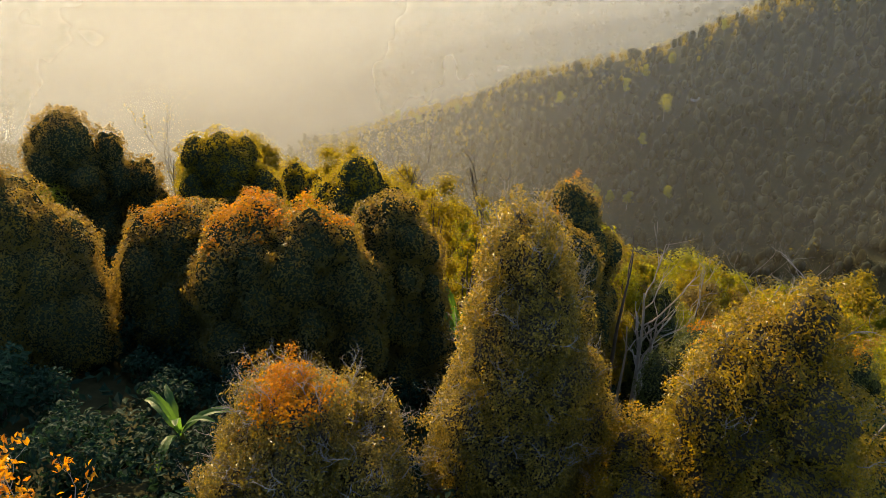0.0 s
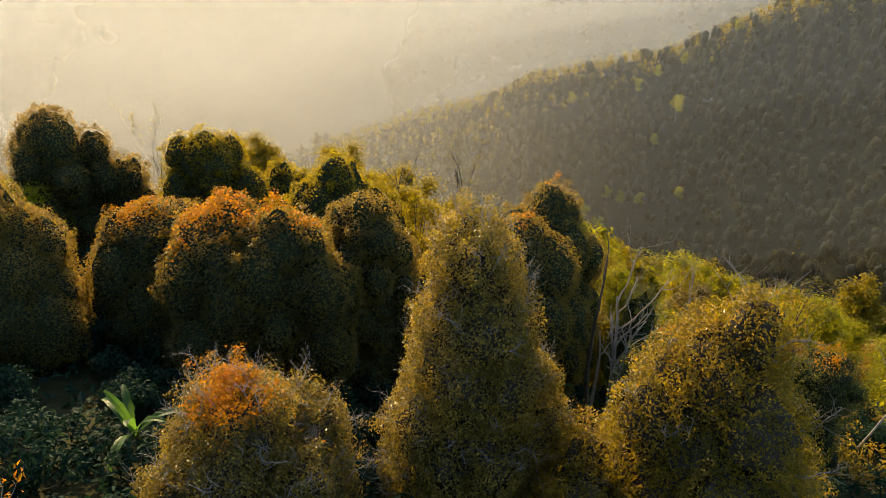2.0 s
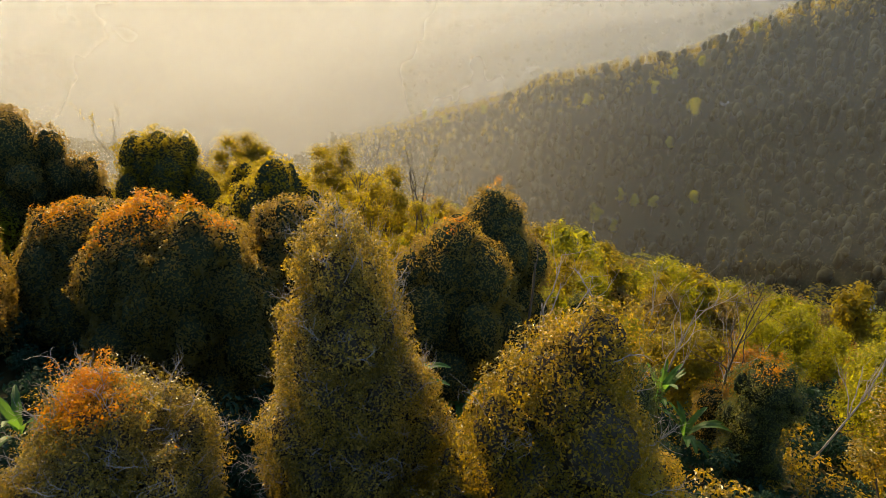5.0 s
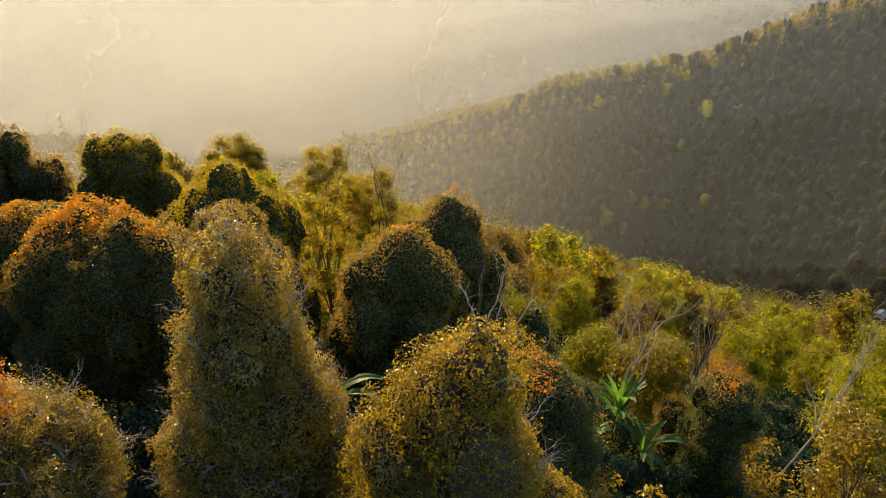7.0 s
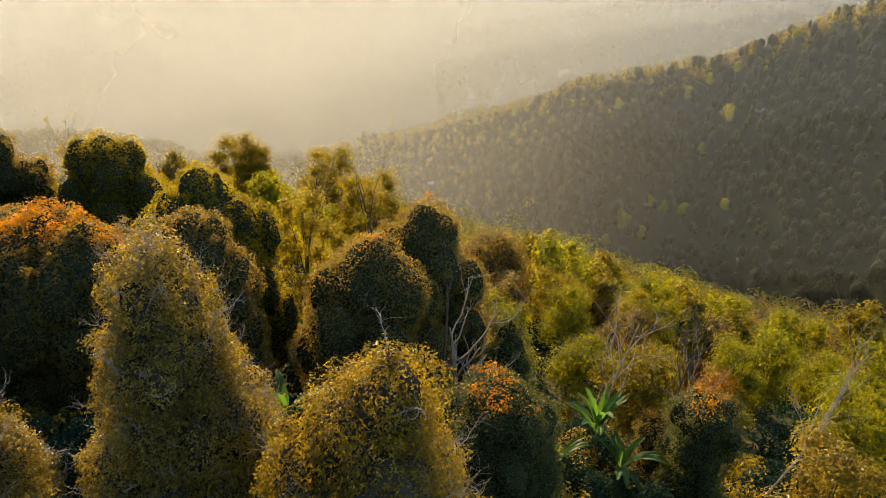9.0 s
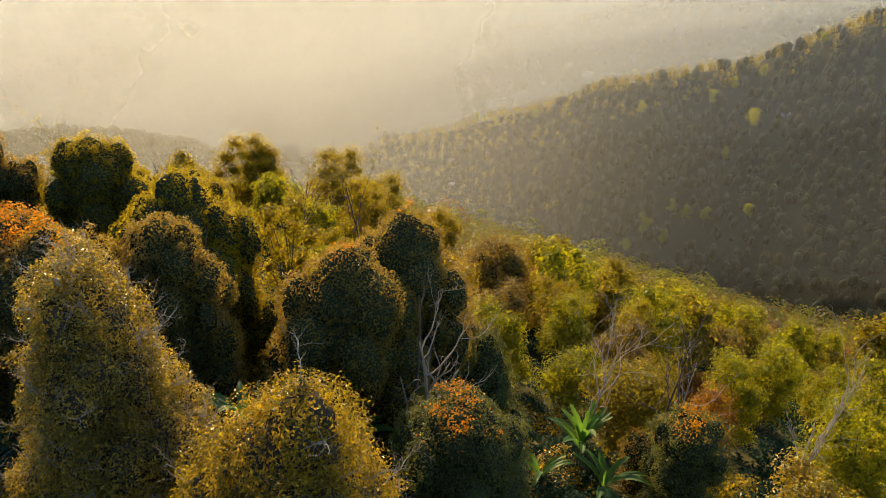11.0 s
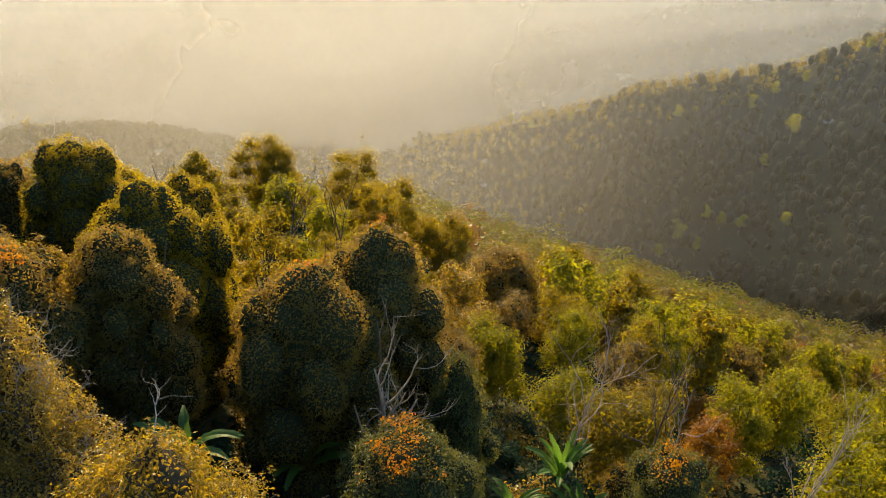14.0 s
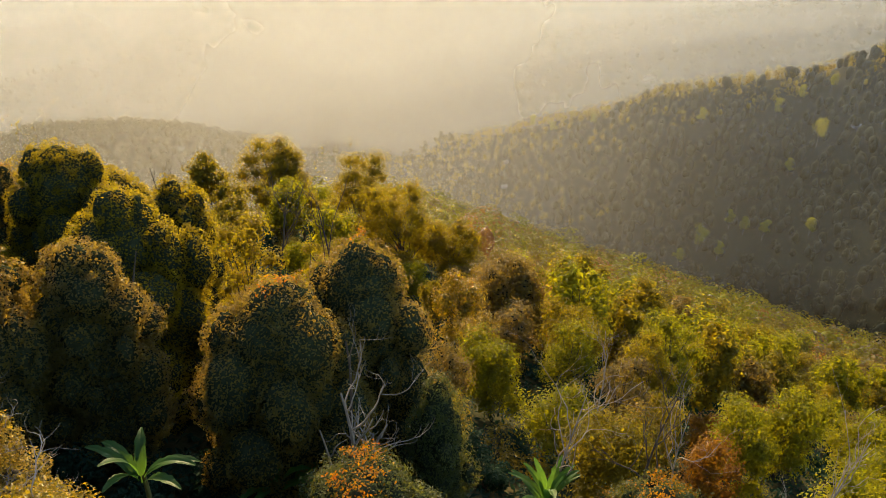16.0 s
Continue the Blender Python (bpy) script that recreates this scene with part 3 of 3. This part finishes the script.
clove_tree(9.3, 16.4, 29.8, 8.2, "golden leafy clove tree in the sun", 10, LEAF_GOLD, 96000, 0.105, flush=0.0, twigs=70, cap=1.5, inner=SHADE_CORE_TWIGGY, point=0.46, lobes=34, skin=0.4, tufts=420, wild=1.8, reach=0.55, tuft=0.24)
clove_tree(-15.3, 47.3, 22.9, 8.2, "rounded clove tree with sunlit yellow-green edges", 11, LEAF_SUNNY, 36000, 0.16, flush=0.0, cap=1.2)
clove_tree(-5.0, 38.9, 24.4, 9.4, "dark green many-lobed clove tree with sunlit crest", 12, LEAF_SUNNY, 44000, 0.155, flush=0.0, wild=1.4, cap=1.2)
clove_tree(-21.9, 48.2, 20.6, 4.2, "small dark green round clove tree", 13, count=9000, flush=0.0, lobes=14)
clove_tree(5.5, 34.6, 22.7, 8.4, "dark rounded clove tree with golden lower leaves", 14, flush=0.05, cap=1.2, count=34000)
clove_tree(12.5, 26.4, 20.9, 6.2, DOME, 15, LEAF_CONE, flush=0.53, cap=0.85, count=28000, size=0.13)
clove_tree(23.9, 34.6, 14.3, 4.3, "small dark dome-shaped clove tree with an orange cap", 16, LEAF_CONE, count=12000, size=0.12, flush=0.70, lobes=16, wild=0.6, cap=0.65, point=0.3)
clove_tree(22.0, 37.3, 10.2, 2.2, "very small dark dome-shaped clove tree", 17, count=5000, size=0.11, flush=0.4, skin=0.15, tufts=30, lobes=9, wild=0.6)
clove_tree(12.9, 36.0, 17.6, 3.9, "blackish green conical tree", 18, LEAF_CONE, 12000, 0.13, flush=0.0, cap=2.2, point=0.6, lobes=18, group="")
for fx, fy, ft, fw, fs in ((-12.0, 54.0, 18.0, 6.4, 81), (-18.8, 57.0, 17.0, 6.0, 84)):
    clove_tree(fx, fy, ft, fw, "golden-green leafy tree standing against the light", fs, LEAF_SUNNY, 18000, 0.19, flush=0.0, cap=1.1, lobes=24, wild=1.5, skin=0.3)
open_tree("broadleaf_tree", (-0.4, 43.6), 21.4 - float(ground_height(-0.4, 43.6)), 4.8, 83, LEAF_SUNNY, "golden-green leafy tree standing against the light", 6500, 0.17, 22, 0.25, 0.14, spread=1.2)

# ---- thin and bare trees ----
open_tree("slender_tree", (1.2, 45.0), 13.5, 4.0, 30, LEAF_OLIVE, "slender tree with a crooked bare trunk and few leaves", 1500, 0.19, 10, 0.5, spread=1.4)
bare_tree(4.1, 46.4, 15.6, 31, "tall crooked thin tree with sparse leaves", (0.0, 0.05), 6, 2, 0.15, BARK, 260, LEAF_OLIVE, "sparse_tree", 0.6)
bare_tree(-4.8, 53.5, 14.8, 32, "thin bare tree with twisted twigs", (0.02, 0), 6, 2, 0.15, BARK, 60, LEAF_OLIVE, "sparse_tree", 0.7)
bare_tree(-22.0, 53.9, 12.4, 33, "thin pale tree with sparse yellow leaves", (0.05, 0), 7, 2, 0.13, TWIG, 200, LEAF_OLIVE, "sparse_tree", 0.45)
bare_tree(-20.0, 65.6, 12.4, 34, "bare dead tree with crooked limbs", (-0.12, 0), 6, 2, 0.15, BARK)
bare_tree(9.5, 32.2, 12.2, 35, "broken dead trunk without limbs", (0.04, 0.02), 1, 0, 0.17, BARK, fork=0.8)
bare_tree(10.4, 31.2, 10.6, 36, "pale dead tree with long crooked bare limbs", (0.06, -0.04), 9, 2, 0.19, fork=0.36, splay=0.34)
bare_tree(9.3, 30.7, 8.6, 43, "pale broken dead trunk with one stub", (0.03, 0.0), 1, 0, 0.13, fork=0.85)
bare_tree(18.6, 38.4, 13.0, 37, "grey dead tree with many thin twigs", (0.05, 0), 7, 2, 0.10, fork=0.4)
bare_tree(22.9, 39.4, 13.0, 38, "bare tree with brown trunk and crooked limbs", (0.04, 0), 6, 2, 0.12, BARK, 80, LEAF_OLIVE, fork=0.5)
bare_tree(29.6, 38.4, 13.5, 39, "leaning dead tree with pale limbs", (0.42, 0.0), 10, 2, 0.09, fork=0.4)
bare_tree(27.0, 47.0, 11.0, 41, "grey dead tree with many thin twigs", (-0.05, 0), 6, 2, 0.09, fork=0.4)
bare_tree(21.0, 52.5, 12.0, 42, "thin tree with a pale crooked trunk", (0.03, 0), 6, 2, 0.10, TWIG, 100, LEAF_OLIVE, fork=0.5)

# ---- banana plants ----
banana_plant(18.6, 37.2, 5.2, 50, "tall bright green banana plant with upright blades", 11, 0.2, 0.75)
banana_plant(19.8, 34.9, 4.8, 51, "spreading green banana plant", 9)
banana_plant(3.3, 26.4, 4.6, 52, "dark green banana plant in the shade", 8, 0.15, 1.15)
banana_plant(6.1, 31.5, 5.2, 53, "dark green banana plant in the shade", 7)
banana_plant(-9.3, 19.4, 3.6, 54, "dark green banana plant in the shade", 8)
banana_plant(1.0, 40.0, 6.0, 55, "green banana plant among the trees", 7, 0.4)
banana_plant(16.2, 34.6, 3.8, 56, "spreading green banana plant", 7)

# ---- taller trees further down ----
open_tree("broadleaf_tree", (1.4, 54.8), 11.6, 5.2, 60, LEAF_GREEN, "light green open broadleaf tree", 5000, 0.24, 14, 0.3)
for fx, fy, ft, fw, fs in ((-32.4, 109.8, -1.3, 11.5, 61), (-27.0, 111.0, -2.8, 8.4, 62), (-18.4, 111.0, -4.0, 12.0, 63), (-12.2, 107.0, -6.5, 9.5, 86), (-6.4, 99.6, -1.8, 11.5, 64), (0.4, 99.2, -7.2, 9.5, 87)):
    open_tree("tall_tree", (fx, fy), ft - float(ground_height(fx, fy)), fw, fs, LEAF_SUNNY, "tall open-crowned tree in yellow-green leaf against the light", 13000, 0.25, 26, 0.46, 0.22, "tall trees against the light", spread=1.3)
open_tree("broadleaf_tree", (12.8, 56.0), 8.6, 6.0, 65, LEAF_GREEN, "bright yellow-green bushy broadleaf tree", 7000, 0.24, 16, 0.2)
open_tree("broadleaf_tree", (11.4, 82.4), 12.4, 12.0, 66, LEAF_DARK, "broad dark green spreading tree", 18000, 0.30, 22, 0.2, 0.25)
open_tree("broadleaf_tree", (32.8, 53.8), 9.9, 5.6, 67, LEAF_GREEN, "bright yellow-green bushy broadleaf tree", 7000, 0.22, 16, 0.2)
open_tree("broadleaf_tree", (26.2, 25.2), 10.6, 5.0, 68, LEAF_GOLD, "golden bushy tree standing in full sun", 7000, 0.16, 16, 0.2, spread=1.2)
open_tree("broadleaf_tree", (39.7, 50.2), 7.2 - float(ground_height(39.7, 50.2)), 8.0, 69, LEAF_GREEN, "bright yellow-green bushy broadleaf tree", 7000, 0.25, 16, 0.2)
open_tree("broadleaf_tree", (23.0, 57.0), 10.4, 5.6, 70, LEAF_DARK, "dark green rounded tree with hanging boughs", 7000, 0.22, 14, 0.15)
open_tree("broadleaf_tree", (29.4, 50.0), 6.6, 5.6, 71, LEAF_RUST, "low rust-coloured leafy tree", 5000, 0.2, 14, 0.1)
bare_tree(-8.3, 11.3, 5.6, 40, "sparse tree with pale twigs and orange leaves", (-0.1, 0), 9, 2, 0.06, TWIG, 700, LEAF_FLUSH, "sparse_tree", 0.35)

# ---- mixed trees on the slope ----
taken = [(o.matrix_world.translation.x, o.matrix_world.translation.y, 3.0) for o in bpy.data.objects if o.parent is None and o.get("category") in ("tree", "banana plant")]
rng = np.random.default_rng(77)


def free(x, y, gap):
    return all((x - a) ** 2 + (y - b) ** 2 > (gap + r - 1.5) ** 2 for a, b, r in taken)


spots = []
for gy_ in np.arange(42, 148, 7.4):
    for gx_ in np.arange(-0.62 * gy_ - 6, 0.72 * gy_ + 14, 6.6 + gy_ * 0.02):
        px, py = gx_ + rng.uniform(-1.8, 1.8), gy_ + rng.uniform(-1.8, 1.8)
        if free(px, py, 2.2) and len(spots) < 260:
            spots.append((px, py))
            taken.append((px, py, 1.6))
kinds = [
    ("broadleaf_tree", 8.4, 5.8, LEAF_GREEN, "yellow-green broadleaf tree on the slope", 16, 0.40),
    ("broadleaf_tree", 7.4, 5.4, LEAF_OLIVE, "olive-leaved tree on the slope", 15, 0.30),
    ("broadleaf_tree", 9.2, 5.4, LEAF_OLIVE, "tall olive-leaved tree with a thin trunk", 14, 0.52),
    ("broadleaf_tree", 6.0, 5.2, LEAF_GOLD, "low golden-leaved tree on the slope", 15, 0.15),
    ("broadleaf_tree", 6.4, 5.0, LEAF_RUST, "rust-coloured leafy tree on the slope", 13, 0.2),
    ("broadleaf_tree", 8.4, 7.0, LEAF_GREEN, "spreading light green tree on the slope", 20, 0.48),
    ("broadleaf_tree", 7.4, 4.8, LEAF_DARK, "dark green leafy tree on the slope", 16, 0.2),
]
odds = np.array([0.20, 0.15, 0.13, 0.12, 0.13, 0.17, 0.10])
patterns = {}
for i, (px, py) in enumerate(spots):
    k = int(rng.choice(len(kinds), p=odds))
    name, hh, ww, lf, lb, cl, br = kinds[k]
    s = (0.85 + (0.35 if py < 66 else 0.8) * rng.uniform() ** 1.4) * (0.75 if px < 6 else 1.0)
    far_off = py > 78
    if (k, far_off) not in patterns:
        patterns[k, far_off] = open_tree(name, (px, py), hh, ww, 200 + k, lf, lb, 2400 if far_off else 6000, 0.36 if far_off else 0.19, cl, br, 0.11, "mixed trees on the slope")
    else:
        ob = copy_thing(patterns[k, far_off], pose(px, py, float(ground_height(px, py)) - 0.25, 0, 0, rng.uniform(0, 360)))
        ob.scale = (s * rng.uniform(0.9, 1.1), s, s * rng.uniform(0.9, 1.12))

# ---- shrubs under the trees ----
bushes = []
for k, (lf, lb) in enumerate(((LEAF_SHADE_PAINTED, "dark green leafy shrub in the shade"), (LEAF_OLIVE, "olive leafy shrub on the slope"), (LEAF_GOLD, "golden leafy shrub standing in the sun"))):
    ob = thing("shrub", -9 + k * 2.0, 24.5 - k, lb, "shrub", "shrubs under the trees")
    g = np.random.default_rng(300 + k)
    cs = np.stack([g.normal(0, 0.75, 9), g.normal(0, 0.75, 9), g.uniform(0.5, 2.3, 9)], 1)
    part("stem", tubes([(np.array([[0, 0, 0], c * 0.5 + g.normal(0, 0.1, 3), c]), np.array([0.04, 0.025, 0.01])) for c in cs], 4), BARK, ob)
    rs = g.uniform(0.5, 0.85, 9)
    p, o = clump_cloud(cs, rs, 800, g)
    part("crown", leaves(p, o, 0.24, g), lf, ob)
    bushes.append(ob)
rng = np.random.default_rng(91)
for gy_ in np.arange(9, 50, 2.7):
    for gx_ in np.arange(-0.66 * gy_ - 5, 0.8 * gy_ + 14, 2.7):
        px, py = gx_ + rng.uniform(-1.1, 1.1), gy_ + rng.uniform(-1.1, 1.1)
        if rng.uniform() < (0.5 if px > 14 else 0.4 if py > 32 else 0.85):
            # shade-coloured shrubs under the trees, mixed tones on the open slope
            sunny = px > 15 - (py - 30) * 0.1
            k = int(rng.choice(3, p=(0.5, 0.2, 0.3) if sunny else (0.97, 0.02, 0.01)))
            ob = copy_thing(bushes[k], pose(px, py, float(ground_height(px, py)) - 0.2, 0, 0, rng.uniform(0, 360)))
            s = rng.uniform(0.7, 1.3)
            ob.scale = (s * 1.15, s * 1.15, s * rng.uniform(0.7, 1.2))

# ---- low plants on the forest floor ----
n = 45000
by = np.where(rng.uniform(size=n) < 0.7, rng.uniform(-45, 75, n), rng.uniform(60, 150, n))
bx = rng.uniform(-0.7, 0.95, n) * np.maximum(by, 0) + rng.uniform(-26, 40, n) * np.where(by < 12, 1, 0.3)
pts = np.stack([bx, by, ground_height(bx, by) + rng.uniform(0.05, 0.7, n)], 1)
o = unit(rng.normal(0, 0.5, (n, 3)) + np.array([0, 0, 1.0]))
tagged(new("undergrowth", mesh_from("undergrowth", *leaves(pts, o, np.where(by > 70, 1.3, 0.55), rng, 0.5), LEAF_SHADE_PAINTED)), "low plants covering the forest floor, shade put into their colour", "undergrowth", kind="stuff")


# ---- woods further off ----
def woods(name, x, y, tall, wide, per, size, leaf, label, seed, sharp=0.5, heart=None, coarse=False, core=1.0):
    """Many crowns, each a heap of leafy tufts over a darker core, with a short pale trunk."""
    g = np.random.default_rng(seed)
    z = ground_height(x, y)
    n = len(x)
    parts = []
    u = g.uniform(0, 1, (n, per)) ** 1.1
    th = g.uniform(0, 2 * np.pi, (n, per))
    rad = np.sqrt(1 - (1 - u) ** (1.3 + sharp)) * (1 - 0.35 * np.maximum(u - 0.6, 0)) * (1 + 0.22 * np.sin(th * 3 + u * 9 + g.uniform(0, 6, (n, 1))))
    px = x[:, None] + wide[:, None] / 2 * rad * np.cos(th)
    py = y[:, None] + wide[:, None] / 2 * rad * np.sin(th)
    pz = z[:, None] + tall[:, None] * (1 - u)
    o = unit(np.stack([rad * np.cos(th), rad * np.sin(th), 0.9 - u * 0.8], -1)).reshape(-1, 3)
    p = np.stack([px, py, pz], -1).reshape(-1, 3)
    parts.append(leaves(p, o, size, g, 0.75, 0.2, 0.35))
    body = np.stack([x, y, z + tall * 0.40], 1)
    bulk = np.stack([wide * 0.30, wide * 0.30, tall * 0.37], 1) * core
    ball_v, ball_f = (LUMP_V, LUMP_F) if coarse else (WOOD_V, WOOD_F)
    v = body[:, None] + ball_v[None] * g.uniform(0.75, 1.15, (n, len(ball_v), 1)) * bulk[:, None]
    dense = mesh_from(name, v.reshape(-1, 3), (ball_f[None] + (np.arange(n) * len(ball_v))[:, None, None]).reshape(-1, 3), heart or leaf, True)
    tagged(new(name, dense), "dense inner foliage of the " + label, "woods", kind="stuff")
    return tagged(new(name, mesh_from(name, *joined(parts), leaf)), label, "woods", kind="stuff")


def scatter(seed, gap, inside, x0, x1, y0, y1, jitter=0.42):
    g = np.random.default_rng(seed)
    xs, ys = np.meshgrid(np.arange(x0, x1, gap), np.arange(y0, y1, gap))
    xs = xs.ravel() + g.uniform(-jitter, jitter, xs.size) * gap
    ys = ys.ravel() + g.uniform(-jitter, jitter, ys.size) * gap
    keep = inside(xs, ys)
    return xs[keep], ys[keep], g


def bearing(x, y):
    return np.degrees(np.arctan2(x, y))


# lower part of the near slope
x, y, g = scatter(1, 10.5, lambda x, y: (y > 146) & (bearing(x, y) > -30) & (bearing(x, y) < 42) & (np.hypot(x, y) < 490), -300, 380, 140, 490)
pick = g.uniform(size=len(x))
for a, b, lf, nm in ((0, 0.4, LEAF_GREEN, "yellow-green"), (0.4, 0.8, LEAF_OLIVE, "olive"), (0.8, 0.88, LEAF_RUST, "rusty"), (0.88, 1.0, LEAF_DARK, "dark green")):
    s = (pick >= a) & (pick < b)
    w = g.uniform(7, 14, s.sum())
    tl = w * g.uniform(0.8, 1.4, s.sum())
    near_by = np.hypot(x[s], y[s]) < 265
    woods("slope_woods", x[s][near_by], y[s][near_by], tl[near_by], w[near_by], 300, 0.85, lf, nm + " round crowns of the woods on the slope", 400 + int(a * 100), 0.9, core=0.72)
    woods("slope_woods", x[s][~near_by], y[s][~near_by], tl[~near_by], w[~near_by], 110, 1.15, lf, nm + " round crowns of the woods lower down", 450 + int(a * 100), 0.9, core=0.8)

# the dark hill over the valley
FRESH = ((186, 729, 12), (216, 688, 26), (207, 740, 11), (192, 666, 10), (119, 721, 15), (222, 1054, 0), (233, 745, 9), (143, 621, 12), (154, 613, 11), (169, 607, 14), (117, 601, 24), (201, 595, 11), (284, 752, 9), (133, 591, 11), (102, 587, 13), (53, 1059, 0), (16, 792, 10), (-28, 825, 9), (-55, 864, 10))


def crest_distance(x, y):
    return np.interp(bearing(x, y), *np.array(HILLS["dark_hill"][1]).T[:2])


x, y, g = scatter(2, 9.6, lambda x, y: (np.hypot(x, y) > 520) & (np.hypot(x, y) < crest_distance(x, y) + 35) & (bearing(x, y) > -15) & (bearing(x, y) < 38), -320, 640, 380, 1150, 0.55)
clear = np.min([np.hypot(x - fx, y - fy + 5) for fx, fy, _ in FRESH], axis=0) > 9
x, y = x[clear], y[clear]
hw = np.minimum(g.gamma(12, 0.60, len(x)) + 1.6, 11.5)
ht = np.minimum(hw * g.uniform(1.15, 1.75, len(x)), 14.5)
# crowns by the crest and left shoulder get the painted sunlight
sun_tinted = g.uniform(size=len(x)) < np.clip(0.85 - (crest_distance(x, y) - np.hypot(x, y)) / 70, 0.0, 0.7) + np.clip((4 - bearing(x, y)) / 14, 0, 0.45)
woods("hill_woods", x[~sun_tinted], y[~sun_tinted], ht[~sun_tinted], hw[~sun_tinted], 50, 1.35, LEAF_HILL, "dark grey-green woods covering the shaded hillside", 500, 1.1, LEAF_HILL, core=1.2)
woods("crest_woods", x[sun_tinted], y[sun_tinted], ht[sun_tinted], hw[sun_tinted], 60, 1.35, LEAF_HILL_SUNLIT, "olive crest woods with sunlight put into the leaf colour", 504, 0.9, core=0.6)
for fx, fy, tall in FRESH:
    ob = new("hillside_tree")
    ob.location = (fx, fy, float(ground_height(fx, fy)) - 0.3)
    tagged(ob, "bright yellow-green tree among dark hillside woods", "tree", "bright trees on the hillside")
    tall, wide = tall * 0.7 + 11, tall * 0.32 + 5.5
    part("trunk", tubes([bough((0, 0, 0), (0, 0, 1), tall * 0.85, 0.35, g, 0.04)], 5), TWIG, ob)
    cs = np.stack([g.normal(0, 0.14, 15) * wide, g.normal(0, 0.14, 15) * wide, g.uniform(0.40, 0.92, 15) * tall], 1)
    p, o = clump_cloud(cs, g.uniform(0.20, 0.32, 15) * wide, 1500, g)
    part("crown", leaves(p, o, 0.85, g, 0.7), LEAF_HILL_FRESH, ob)

# the knoll and the ranges behind
x, y, g = scatter(3, 9.5, lambda x, y: (np.hypot(x, y) > 480) & (np.hypot(x, y) < 760) & (bearing(x, y) > -58) & (bearing(x, y) < -16), -620, 0, 250, 760)
woods("knoll_woods", x, y, g.uniform(8, 13, len(x)), g.uniform(8, 12, len(x)), 36, 2.6, LEAF_HILL, "round crowns of the hazy woods on a knoll", 502, 0.9, LEAF_HILL, True, 1.2)
x, y, g = scatter(4, 24, lambda x, y: (np.hypot(x, y) > 980) & (np.hypot(x, y) < 1720) & (bearing(x, y) > -50) & (bearing(x, y) < 36), -1300, 1000, 600, 1720)
woods("range_woods", x, y, g.uniform(12, 22, len(x)), g.uniform(16, 26, len(x)), 24, 5.5, LEAF_HILL, "misty woods on the ranges behind the valley", 503, coarse=True)


# ---- far houses ----
def house(x, y, turn, label, size=11.0):
    """A low house with a pitched sheet roof."""
    ob = new("house")
    ob.matrix_world = pose(x, y, float(ground_height(x, y)) - 0.5, 0, 0, turn)
    tagged(ob, label, "house", "houses on the hills")
    a, b, h = size / 2, size / 3, size * 0.28
    walls = np.array([(sx * a, sy * b, z) for z in (0, h) for sx, sy in ((-1, -1), (1, -1), (1, 1), (-1, 1))])
    part("wall", (walls, tri(np.array([(0, 1, 5, 4), (1, 2, 6, 5), (2, 3, 7, 6), (3, 0, 4, 7), (4, 5, 6, 7)]))), TIN, ob)
    e, r, k = 1.12, h + size * 0.16, 0.12
    for side in (-1, 1):
        under = [(-a * e, side * b * 1.2, h - 0.2), (a * e, side * b * 1.2, h - 0.2), (a * e, 0, r), (-a * e, 0, r)]
        v = np.array(under + [(p[0], p[1], p[2] + k) for p in under])
        part("roof", (v, tri(np.array([(0, 1, 2, 3), (4, 5, 6, 7), (0, 1, 5, 4), (1, 2, 6, 5), (2, 3, 7, 6), (3, 0, 4, 7)]))), TIN, ob)
    return ob


house(-334, 546, 20, "far white house with a sheet roof on a knoll", 10)
house(-82, 838, 60, "far house with a pale sheet roof", 9)
house(-78, 806, 30, "far house with a pale sheet roof", 9)
house(245, 689, 15, "far house with a pale sheet roof", 8)
house(287, 442, 40, "far house with a pale sheet roof", 9)
house(-736, 1201, 10, "far house with a pale sheet roof", 16)
